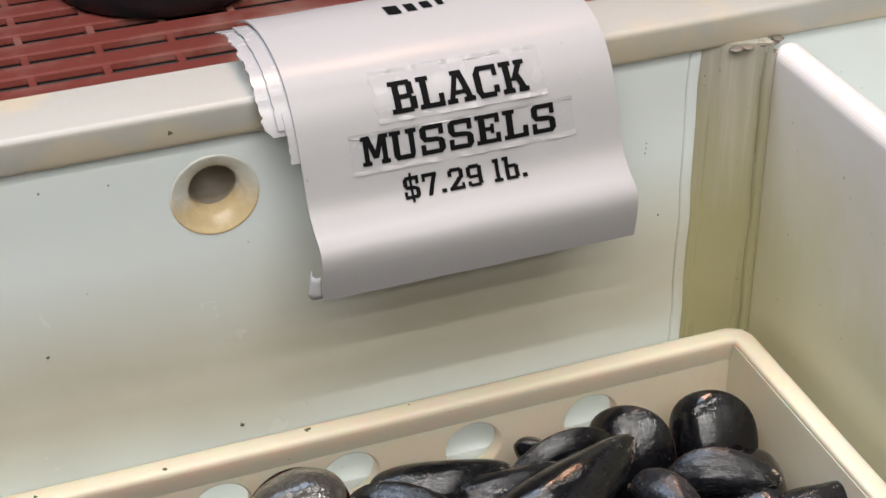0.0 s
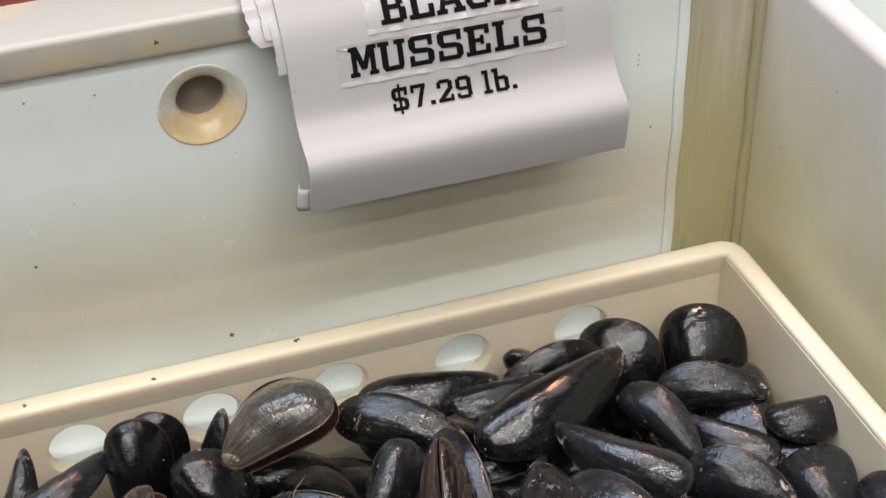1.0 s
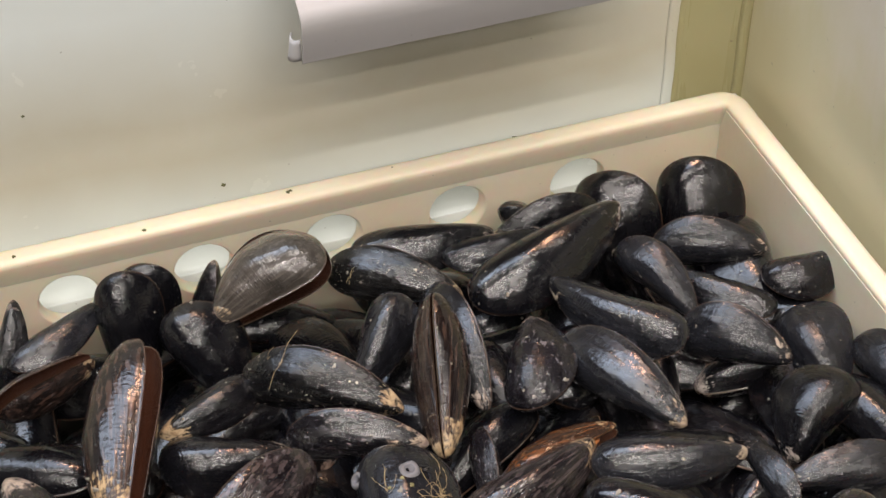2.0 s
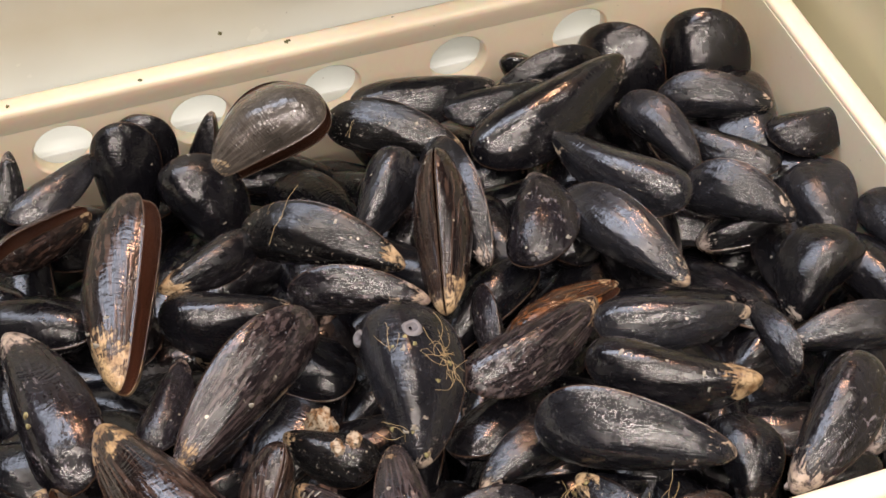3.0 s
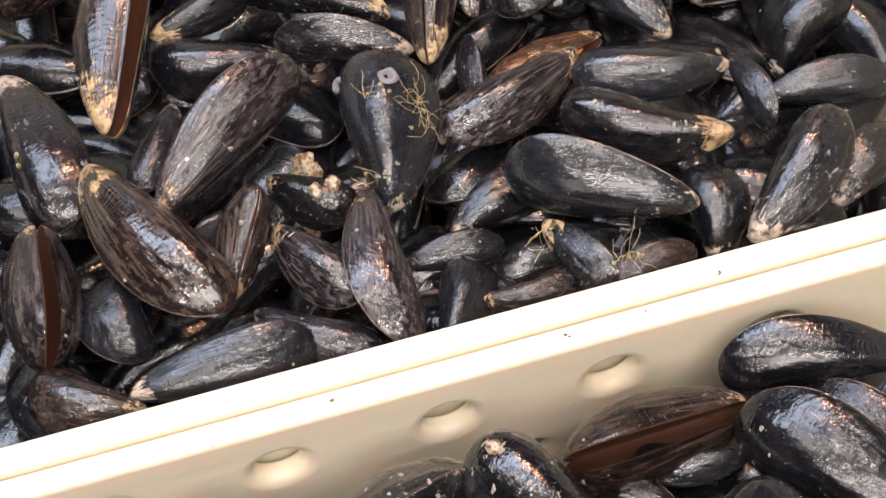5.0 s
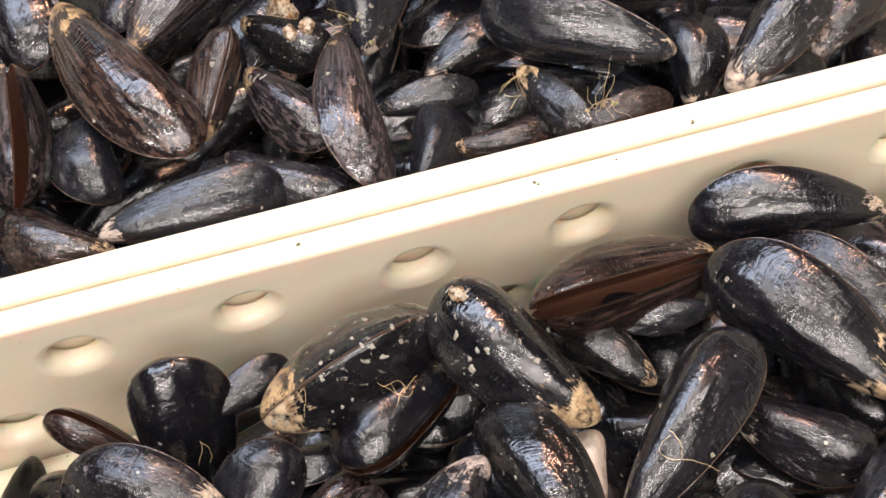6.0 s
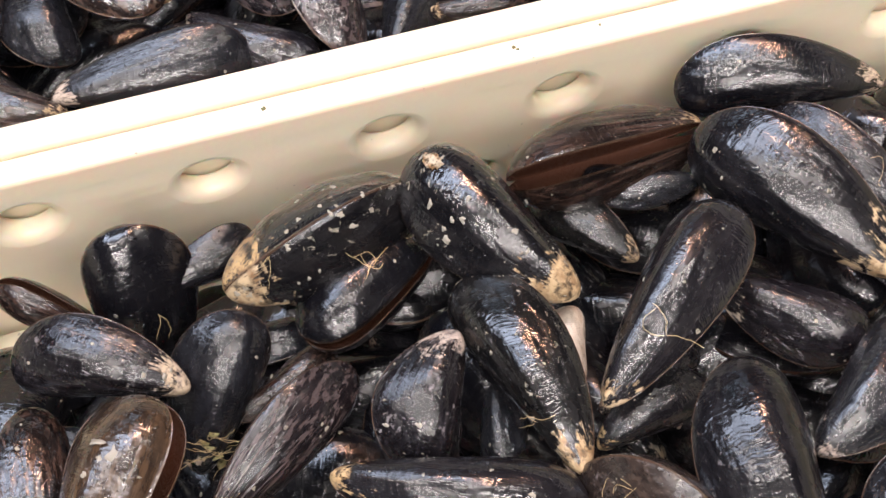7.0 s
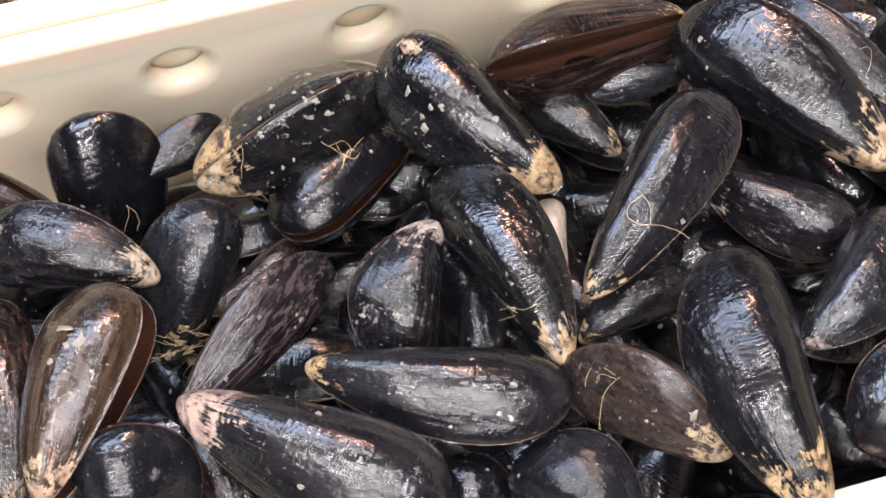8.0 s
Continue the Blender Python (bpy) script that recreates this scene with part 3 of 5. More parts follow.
def s_at(z):
    """Metres along the sheet where its hanging face has the height z."""
    for k in range(len(_fine) - 1, 0, -1):
        if _fine[k - 1][1] >= z >= _fine[k][1] and _fine[k][0] < 0.03:
            return _arc[k]
    return _arc[-1]


sign = new("price_sign")
tagged(sign, "white plastic price sign for black mussels folded over the tank rim", "sign")
part("sheet", sheet(SIGN_L, SIGN_R, 0.0, _arc[-1], 0.0, 0.0008), M_SIGN, sign, smooth=True)
bm = bmesh.new()
tab = [[bm.verts.new((SIGN_L - 0.0045 * math.sin(a) * (1 - 0.35 * j / 4), -0.0205 + 0.0042 * (1 - math.cos(a)), 0.0812 + 0.0095 * j / 4 - 0.0012 * math.sin(a))) for a in [0.35 * k for k in range(8)]] for j in range(5)]
for r0, r1 in zip(tab, tab[1:]):
    for k in range(7):
        bm.faces.new((r0[k], r0[k + 1], r1[k + 1], r1[k]))
bmesh.ops.recalc_face_normals(bm, faces=bm.faces)
bmesh.ops.solidify(bm, geom=bm.faces[:], thickness=0.0006)
part("curled_corner", bm, M_SIGN, sign, "curled back corner of the sheet", True)
# torn older sheets below it, each a little shorter
S_LOW = s_at(0.1425)
part("old_label", sheet(lambda s: SIGN_L - 0.0115 + 0.0025 * max(0.0, s - S_LOW + 0.006) / 0.006, SIGN_L + 0.02, 0.012, S_LOW, -0.0030, 0.0006, rough_edge=0.0016, tear=900), M_LABEL, sign, "torn older label sheet")
part("old_label", sheet(SIGN_L - 0.0062, SIGN_L + 0.02, 0.020, s_at(0.1445), -0.0017, 0.0006, rough_edge=0.0007, tear=420), M_LABEL, sign, "torn older label sheet")
part("old_label", sheet(SIGN_L - 0.0034, SIGN_L + 0.02, s_at(0.150), s_at(0.1335), -0.0012, 0.0005, rough_edge=0.0005, tear=420), M_LABEL, sign, "torn older label sheet")


def block_letter(put, ch):
    """Slab-serif capitals out of bars; put(corners) adds one bar in a unit cell."""
    def bar(x0, y0, x1, y1):
        put(((x0, y0), (x1, y0), (x1, y1), (x0, y1)))

    def slant(x0, y0, x1, y1, w):
        put(((x0, y0), (x0 + w, y0), (x1 + w, y1), (x1, y1)))

    def foot(x, y, w=0.42):
        bar(x - w / 2, y, x + w / 2, y + 0.15)

    if ch == "7":
        bar(0.08, 0.84, 0.92, 1)
        bar(0.08, 0.66, 0.26, 0.9)
        slant(0.3, 0, 0.66, 0.86, 0.25)
    elif ch == "2":
        bar(0.18, 0.84, 0.8, 1)
        bar(0.06, 0.64, 0.28, 0.92)
        bar(0.68, 0.54, 0.93, 0.92)
        put(((0.06, 0.12), (0.4, 0.12), (0.93, 0.58), (0.62, 0.6)))
        bar(0.06, 0, 0.94, 0.16)
        bar(0.78, 0, 0.94, 0.3)
    elif ch == "9":
        bar(0.2, 0.84, 0.8, 1)
        bar(0.06, 0.48, 0.3, 0.92)
        bar(0.18, 0.40, 0.8, 0.55)
        bar(0.69, 0.1, 0.94, 0.92)
        bar(0.2, 0, 0.82, 0.15)
        bar(0.08, 0.06, 0.28, 0.27)
    elif ch == "$":
        bar(0.42, -0.15, 0.57, 1.15)
        block_letter(put, "S")
    elif ch == "l":
        bar(0.3, 0, 0.7, 1.05)
        bar(0.05, 0.9, 0.5, 1.05)
        foot(0.5, 0, 0.95)
    elif ch == "b":
        bar(0.14, 0, 0.37, 1.05)
        bar(0.0, 0.9, 0.3, 1.05)
        bar(0.3, 0.55, 0.8, 0.7)
        bar(0.3, 0, 0.8, 0.15)
        bar(0.68, 0.08, 0.93, 0.62)
    elif ch == ".":
        bar(0.15, 0, 0.8, 0.2)
    if ch in ("B", "L", "E", "K"):
        bar(0.13, 0, 0.38, 1)
        foot(0.24, 0, 0.46)
        foot(0.24, 0.85, 0.46)
    if ch == "B":
        for y in (0, 0.42, 0.85):
            bar(0.2, y, 0.82, y + 0.15)
        bar(0.66, 0.54, 0.91, 0.92)
        bar(0.71, 0.07, 0.97, 0.46)
    elif ch == "L":
        bar(0.2, 0, 0.95, 0.15)
        bar(0.75, 0, 0.95, 0.4)
    elif ch == "E":
        for y in (0, 0.85):
            bar(0.2, y, 0.93, y + 0.15)
        bar(0.3, 0.43, 0.68, 0.57)
        bar(0.56, 0.34, 0.70, 0.66)
        bar(0.75, 0, 0.93, 0.34)
        bar(0.75, 0.68, 0.93, 1)
    elif ch == "K":
        slant(0.34, 0.36, 0.68, 0.9, 0.24)
        slant(0.72, 0.05, 0.46, 0.56, 0.26)
        foot(0.82, 0, 0.4)
        foot(0.79, 0.85, 0.4)
    elif ch == "A":
        slant(0.06, 0.1, 0.36, 1, 0.2)
        slant(0.72, 0.1, 0.42, 1, 0.24)
        bar(0.25, 0.26, 0.75, 0.39)
        foot(0.17, 0, 0.4)
        foot(0.82, 0, 0.44)
        bar(0.24, 0.86, 0.6, 1)
    elif ch == "M":
        bar(0.08, 0, 0.26, 1)
        bar(0.74, 0, 0.93, 1)
        slant(0.40, 0.22, 0.12, 1, 0.2)
        slant(0.40, 0.22, 0.68, 1, 0.2)
        for x in (0.16, 0.84):
            foot(x, 0, 0.34)
            foot(x, 0.85, 0.34)
    elif ch == "U":
        bar(0.10, 0.14, 0.33, 1)
        bar(0.70, 0.14, 0.90, 1)
        bar(0.22, 0, 0.80, 0.17)
        slant(0.2, 0, 0.10, 0.16, 0.22)
        slant(0.62, 0, 0.70, 0.16, 0.2)
        foot(0.21, 0.85)
        foot(0.80, 0.85, 0.4)
    elif ch in ("C", "S"):
        bar(0.2, 0.84, 0.8, 1)
        bar(0.2, 0, 0.8, 0.16)
        bar(0.76, 0.64, 0.94, 1)
        if ch == "C":
            bar(0.04, 0.2, 0.29, 0.8)
            slant(0.2, 0, 0.04, 0.22, 0.25)
            slant(0.04, 0.78, 0.2, 1, 0.25)
            bar(0.72, 0.12, 0.94, 0.34)
        else:
            bar(0.06, 0, 0.24, 0.36)
            slant(0.06, 0.6, 0.06, 0.9, 0.24)
            slant(0.06, 0.88, 0.2, 1, 0.24)
            put(((0.06, 0.62), (0.2, 0.44), (0.8, 0.40), (0.74, 0.57)))
            bar(0.72, 0.12, 0.96, 0.44)
            slant(0.58, 0, 0.72, 0.14, 0.24)
            slant(0.72, 0.42, 0.6, 0.54, 0.24)


def block_word(word, x_mid, z_mid, height, width):
    bm = bmesh.new()
    shares = [{".": 0.42, " ": 0.5, "l": 0.55}.get(ch, 1.0) for ch in word]
    s_mid, n = s_at(z_mid), [0]
    left = x_mid - width / 2
    for share, ch in zip(shares, word):
        step = width * share / sum(shares)

        def put(corners):
            n[0] += 1
            rows = []
            for j in range(5):
                f = j / 4
                a = Vector(corners[0]).lerp(Vector(corners[3]), f)
                b = Vector(corners[1]).lerp(Vector(corners[2]), f)
                rows.append([bm.verts.new(on_sign(left + (0.03 + 0.95 * q[0]) * step, s_mid + (0.5 - q[1]) * height, 0.00125 + 0.000003 * n[0])) for q in (a, b)])
            for r0, r1 in zip(rows, rows[1:]):
                bm.faces.new((r0[0], r0[1], r1[1], r1[0]))

        block_letter(put, ch)
        left += step
    bmesh.ops.recalc_face_normals(bm, faces=bm.faces)
    return bm


for x0, x1, z0, z1 in ((-0.1715, -0.099, 0.1565, 0.1408), (-0.1850, -0.089, 0.1400, 0.1245)):
    part("label_strip", sheet(x0, x1, s_at(z0), s_at(z1), 0.00078, 0.00014, 28, 40, 0.0025, 0.0011), M_LABEL, sign, "glossy stuck-on label strip")
part("lettering", block_word("BLACK", -0.1358, 0.1490, 0.0130, 0.0590), M_INK, sign, "black slab-serif lettering")
part("lettering", block_word("MUSSELS", -0.1386, 0.1325, 0.0118, 0.0840), M_INK, sign, "black slab-serif lettering")
part("lettering", block_word("$7.29 lb.", -0.1390, 0.1162, 0.0098, 0.0540), M_INK, sign, "black slab-serif lettering")
# unreadable print on the sheet's far side, as plain bars
for k, (xa, xb) in enumerate(((-0.151, -0.145), (-0.142, -0.138), (-0.135, -0.131), (-0.128, -0.1255))):
    part("print_bar", sheet(xa, xb, 0.0385, 0.0475 - 0.001 * k, 0.0012, 0.0002, 2, 4), M_INK, sign, "black worn print bar")

# ---- mussels ----
def valve_mesh(name, seed, bend, blunt, side, NX=26, NV=16):
    """One valve of unit length from umbo (x 0) to the rounded end (x 1), unit height and half unit depth, with thickness."""
    rng = random.Random(seed)
    xs = [0.5 - 0.5 * math.cos(math.pi * i / NX) for i in range(NX + 1)]
    half = lambda x: (max(x, 0) ** 0.52) * (max(0, 1 - x ** blunt) ** 0.5)
    top = max(half(i / 200) for i in range(201))
    deep = lambda x: (max(x, 0) ** 0.5) * (max(0, 1 - x ** 2.2) ** 0.62)
    dtop = max(deep(i / 200) for i in range(201))
    lumps = rng.random() * 50
    bm = bmesh.new()
    layers = []
    for inner in (0, 1):
        rows = []
        for x in xs:
            row = []
            hw, dz = 0.5 * half(x) / top, 0.5 * deep(x) / dtop
            mid = bend * (math.sin(math.pi * min(1, x * 1.05)) - 0.35 * x)
            for j in range(NV + 1):
                v = -math.cos(math.pi * j / NV)
                y = mid + hw * v
                vv = v + 0.22 * (1 - v * v)
                z = dz * (0.72 * max(0.0, 1 - abs(vv) ** 1.9) ** 0.9 + 0.28 * max(0.0, 1 - abs(vv) ** 2.4) ** 0.5) if abs(v) < 0.9999 else 0.0
                k = 1 + 0.05 * noise.noise((x * 4 + lumps, v * 1.6, seed)) + 0.015 * math.sin(x * 24 + lumps)
                z *= k
                if inner:
                    z = max(0.0, z * 0.88 - 0.012 * (0 if abs(v) > 0.98 else 1))
                    y = mid + hw * v * 0.985
                row.append(bm.verts.new((x if not inner else 0.006 + x * 0.988, y, side * z)))
            rows.append(row)
        layers.append(rows)
    for li, rows in enumerate(layers):
        for i in range(NX):
            for j in range(NV):
                q = (rows[i][j], rows[i][j + 1], rows[i + 1][j + 1], rows[i + 1][j])
                f = bm.faces.new(q if (li == 0) == (side < 0) else q[::-1])
                f.material_index = li
    for i in range(NX):
        for j in (0, NV):
            bm.faces.new((layers[0][i][j], layers[0][i + 1][j], layers[1][i + 1][j], layers[1][i][j]))
    bmesh.ops.remove_doubles(bm, verts=bm.verts, dist=2e-5)
    me = bpy.data.meshes.new(name)
    bm.to_mesh(me)
    bm.free()
    for p in me.polygons:
        p.use_smooth = True
    return me


SHAPES = [(0.10, 4.0), (0.15, 3.4), (0.04, 5.5), (0.20, 3.6), (0.12, 3.0), (0.17, 4.6)]
VALVES = {}
count = random.Random(11)
LABELS = {
    "black": "glossy plain black mussel lying in the heap", "grey": "wet blue-black mussel with fine growth lines", "brown": "brown-streaked wet mussel in the heap",
    "brownish": "olive-brown worn mussel with a gaping edge", "tip": "black mussel with a bared cream umbo", "limed": "black mussel with a cream umbo and lime specks", "speck": "dark mussel dotted with barnacle specks",
    "scuff": "scuffed dark mussel with pale worn patches", "orange": "gaping mussel with an orange flesh edge", "dusty": "dry greyish-brown gaping mussel", "cream": "small cream broken mussel shell",
    "copper": "coppery brown mussel with pale rays", "pink": "blue-black mussel with a bared pinkish umbo",
    "lilac": "dark mussel with a bared lilac-white umbo", "rayed": "purple-black mussel with pale rays along its length",
}


def mussel(kind, x, y, z, rx, ry, rz, length, height, depth, gape=0, form=None):
    """A closed or gaping mussel; x, y, z is its umbo, and the turns lay its long axis, hinge side and faces."""
    shape = count.randrange(len(SHAPES)) if form is None else form
    top = new("mussel")
    top.matrix_world = pose(x, y, z, rx, ry, rz) @ Matrix.Diagonal((length, height, depth, 1))
    for side in (1, -1):
        key = (shape, kind, side)
        if key not in VALVES:
            bend, blunt = SHAPES[shape]
            me = valve_mesh("valve", 5 + shape, bend, blunt, side)
            me.materials.append(SHELLS[kind])
            me.materials.append(M_NACRE)
            VALVES[key] = me
        ob = new("valve", VALVES[key])
        ob.parent = top
        if gape:
            ob.matrix_local = pose(0, 0.30, 0, -side * gape * 0.5, 0, 0) @ pose(0, -0.30, 0)
    if kind == "orange":
        bm = bmesh.new()
        bmesh.ops.create_uvsphere(bm, u_segments=16, v_segments=8, radius=0.5, matrix=Matrix.LocRotScale((0.55, -0.08, 0), None, (0.75, 0.55, 0.28)))
        part("flesh", bm, M_FLESH, top, "orange mussel flesh", True)
    gaping = gape >= 8
    return tagged(top, LABELS[kind] if not gaping or kind in ("orange", "brownish") else "gaping mussel with a brown inner edge", "mussel", "mussels in the trays")


mussel("black", -0.0366, -0.0602, -0.0738, 164, -65, 80, 0.0746, 0.0396, 0.0293, 0, form=2)
mussel("black", -0.0677, -0.0493, -0.0732, 141, -65, 93, 0.0688, 0.0399, 0.0295, 0, form=2)
mussel("black", -0.1046, -0.0153, -0.0489, 24, -67, -141, 0.0374, 0.0206, 0.0152, 0)
mussel("black", -0.0773, -0.0481, -0.0058, -20, 9, -160, 0.0812, 0.0321, 0.0237, 0)
mussel("black", -0.1320, -0.0337, -0.0252, 84, -12, -1, 0.0520, 0.0205, 0.0152, 0)
mussel("grey", -0.1073, -0.0407, -0.0180, -14, -0, -174, 0.0493, 0.0194, 0.0144, 0)
mussel("black", -0.1291, -0.0340, -0.0180, -17, -0, 176, 0.0633, 0.0250, 0.0185, 0)
mussel("speck", -0.1562, -0.0706, -0.0160, 120, -0, 142, 0.0608, 0.0241, 0.0179, 0)
mussel("dusty", -0.2551, -0.0468, -0.0204, 6, -23, 13, 0.0540, 0.0370, 0.0274, 22)
mussel("black", -0.2481, -0.0185, -0.0115, 23, 66, -147, 0.0374, 0.0148, 0.0121, 0)
mussel("black", -0.2909, -0.0437, -0.0586, -174, -70, 77, 0.0607, 0.0284, 0.0210, 0, form=2)
mussel("black", -0.2754, -0.0203, -0.0610, 148, -82, 109, 0.0525, 0.0261, 0.0193, 0, form=2)
mussel("black", -0.2526, -0.0667, -0.0482, 153, -49, 121, 0.0479, 0.0312, 0.0231, 0)
mussel("grey", -0.2974, -0.0191, -0.0200, 0, -0, -145, 0.0489, 0.0193, 0.0143, 0)
mussel("black", -0.3311, -0.0228, -0.0040, -1, 45, -120, 0.0374, 0.0153, 0.0113, 0)
mussel("brown", -0.3066, -0.0497, -0.0200, -102, 0, -155, 0.0454, 0.0228, 0.0169, 24)
mussel("copper", -0.3139, -0.1519, -0.0102, -37, -7, 76, 0.0857, 0.0338, 0.0250, 28)
mussel("tip", -0.2908, -0.1041, -0.0160, -156, 0, 19, 0.0445, 0.0185, 0.0137, 0)
mussel("speck", -0.2001, -0.1255, -0.0120, 119, 0, 143, 0.0670, 0.0264, 0.0196, 0)
mussel("grey", -0.2102, -0.0958, -0.0284, -158, -28, 42, 0.0444, 0.0223, 0.0165, 0)
mussel("copper", -0.1925, -0.1504, -0.0158, -103, -13, 73, 0.0715, 0.0300, 0.0222, 3)
mussel("grey", -0.1671, -0.1294, -0.0202, 122, -9, 92, 0.0647, 0.0255, 0.0189, 0)
mussel("scuff", -0.1355, -0.0958, -0.0120, 15, -0, -110, 0.0492, 0.0291, 0.0215, 0)
mussel("grey", -0.1214, -0.0782, -0.0100, -148, 0, -57, 0.0645, 0.0255, 0.0188, 0)
mussel("grey", -0.0673, -0.1069, -0.0232, 135, -13, 109, 0.0473, 0.0200, 0.0148, 0)
mussel("grey", -0.1024, -0.1690, -0.0120, 133, -0, 114, 0.0655, 0.0258, 0.0191, 0)
mussel("grey", -0.0248, -0.0862, -0.0160, 117, -0, 154, 0.0488, 0.0221, 0.0164, 0)
mussel("black", -0.0657, -0.0778, -0.0220, -170, -0, -53, 0.0486, 0.0192, 0.0142, 0)
mussel("tip", 0.0072, -0.0969, -0.0180, -18, -0, -170, 0.0421, 0.0223, 0.0165, 0)
mussel("grey", -0.0299, -0.1612, -0.0302, 155, -13, 85, 0.0450, 0.0308, 0.0228, 0, form=2)
mussel("grey", -0.0449, -0.1468, -0.0180, 115, 0, 136, 0.0477, 0.0262, 0.0194, 0)
mussel("black", -0.0647, -0.1861, -0.0304, 10, -29, 38, 0.0428, 0.0294, 0.0217, 0)
mussel("grey", -0.0106, -0.1789, -0.0200, 125, -0, 92, 0.0374, 0.0214, 0.0158, 0)
mussel("scuff", -0.1961, -0.1433, -0.0140, 109, -0, 156, 0.0543, 0.0214, 0.0159, 0)
mussel("black", -0.2440, -0.1230, -0.0220, -31, -0, 171, 0.0507, 0.0260, 0.0193, 0)
mussel("rayed", -0.3045, -0.1897, -0.0132, 57, -8, 37, 0.0782, 0.0309, 0.0228, 0)
mussel("scuff", -0.3479, -0.1078, -0.0140, 22, -0, -80, 0.0783, 0.0309, 0.0229, 0)
mussel("copper", -0.3253, -0.1651, -0.0080, 178, -0, -66, 0.0828, 0.0327, 0.0242, 0)
mussel("scuff", -0.2887, -0.1274, -0.0300, 3, -0, -118, 0.0435, 0.0185, 0.0137, 0)
mussel("grey", -0.2239, -0.2141, -0.0138, 176, -14, 79, 0.0643, 0.0364, 0.0270, 0)
mussel("speck", -0.2629, -0.1735, -0.0300, -157, -0, -43, 0.0374, 0.0204, 0.0151, 0)
mussel("rayed", -0.1382, -0.1642, -0.0120, -14, -0, -157, 0.0645, 0.0255, 0.0188, 0)
mussel("orange", -0.1260, -0.1579, -0.0160, -154, -0, -168, 0.0509, 0.0201, 0.0149, 26)
mussel("scuff", -0.1781, -0.1669, -0.0383, 112, -21, 80, 0.0374, 0.0148, 0.0121, 0)
mussel("grey", -0.0864, -0.1883, -0.0120, -20, -0, 168, 0.0592, 0.0234, 0.0173, 0)
mussel("tip", -0.0978, -0.2206, -0.0100, -30, -0, 154, 0.0637, 0.0259, 0.0191, 0)
mussel("grey", -0.1227, -0.2490, -0.0060, 113, -0, 148, 0.0701, 0.0317, 0.0235, 0)
mussel("black", -0.1173, -0.2585, -0.0309, 155, -17, 79, 0.0374, 0.0245, 0.0181, 0)
mussel("scuff", -0.1107, -0.2677, -0.0098, 174, -15, 37, 0.0597, 0.0258, 0.0191, 0)
mussel("grey", -0.0816, -0.1779, -0.0200, 60, -0, -85, 0.0374, 0.0156, 0.0115, 0)
mussel("grey", -0.0775, -0.2023, -0.0180, 52, -0, -7, 0.0497, 0.0196, 0.0145, 0)
mussel("scuff", -0.0730, -0.2550, -0.0200, 38, -0, 31, 0.0444, 0.0223, 0.0165, 0)
mussel("black", -0.2054, -0.2218, -0.0260, 38, 0, 19, 0.0422, 0.0202, 0.0150, 0)
mussel("limed", -0.1744, -0.2329, -0.0160, 58, -0, -69, 0.0387, 0.0199, 0.0147, 0)
mussel("rayed", -0.2309, -0.2046, -0.0100, 148, -0, -95, 0.0660, 0.0260, 0.0193, 0)
mussel("rayed", -0.2661, -0.2045, -0.0180, -166, -0, -61, 0.0449, 0.0219, 0.0162, 0)
mussel("copper", -0.2876, -0.2289, -0.0198, -59, -22, 63, 0.0419, 0.0244, 0.0180, 2)
mussel("rayed", -0.3469, -0.1805, -0.0150, -111, -0, -95, 0.0601, 0.0358, 0.0265, 14)
mussel("grey", -0.3220, -0.2061, -0.0200, 165, -0, -98, 0.0374, 0.0257, 0.0190, 0)
mussel("scuff", -0.2806, -0.2360, -0.0200, -168, -0, -41, 0.0470, 0.0213, 0.0158, 0)
mussel("grey", -0.3280, -0.2577, -0.0160, 47, -0, -0, 0.0650, 0.0256, 0.0190, 0)
mussel("brown", -0.3237, -0.2645, -0.0180, -7, -0, 152, 0.0418, 0.0241, 0.0178, 0)
mussel("grey", -0.2259, -0.2305, -0.0250, 54, -0, -1, 0.0374, 0.0148, 0.0109, 0)
mussel("grey", -0.2209, -0.2688, -0.0220, -173, -0, 58, 0.0374, 0.0213, 0.0158, 0)
mussel("brown", -0.2051, -0.2556, -0.0200, -168, -0, -4, 0.0374, 0.0148, 0.0109, 0)
mussel("black", -0.1077, -0.2588, -0.0200, 172, 0, -1, 0.0374, 0.0148, 0.0109, 0)
mussel("black", -0.2016, -0.2164, -0.0280, 42, -0, 17, 0.0375, 0.0216, 0.0160, 0)
mussel("grey", -0.2348, -0.2284, -0.0300, -20, -0, 140, 0.0374, 0.0156, 0.0115, 0)
mussel("brown", -0.1626, -0.2611, -0.0220, 50, -0, 7, 0.0374, 0.0148, 0.0109, 0)
mussel("black", -0.3178, -0.3481, -0.0586, -172, -61, 80, 0.0656, 0.0338, 0.0250, 0, form=2)
mussel("tip", -0.3125, -0.3315, -0.0200, 49, -0, 19, 0.0374, 0.0155, 0.0115, 0)
mussel("limed", -0.2899, -0.3405, -0.0120, 100, -0, 16, 0.0665, 0.0385, 0.0316, 3)
mussel("limed", -0.1913, -0.3722, -0.0072, -11, -9, 126, 0.0643, 0.0320, 0.0237, 0)
mussel("black", -0.2267, -0.3377, -0.0200, -154, -0, -157, 0.0483, 0.0331, 0.0245, 10)
mussel("brown", -0.1353, -0.3249, -0.0140, -118, -0, -178, 0.0640, 0.0340, 0.0263, 22)
mussel("grey", -0.1401, -0.3397, -0.0180, -8, -0, 167, 0.0374, 0.0148, 0.0109, 0)
mussel("speck", -0.1664, -0.3580, -0.0240, 141, -0, 130, 0.0374, 0.0180, 0.0133, 0)
mussel("tip", -0.1945, -0.4069, -0.0072, 168, -8, 41, 0.0718, 0.0283, 0.0210, 0)
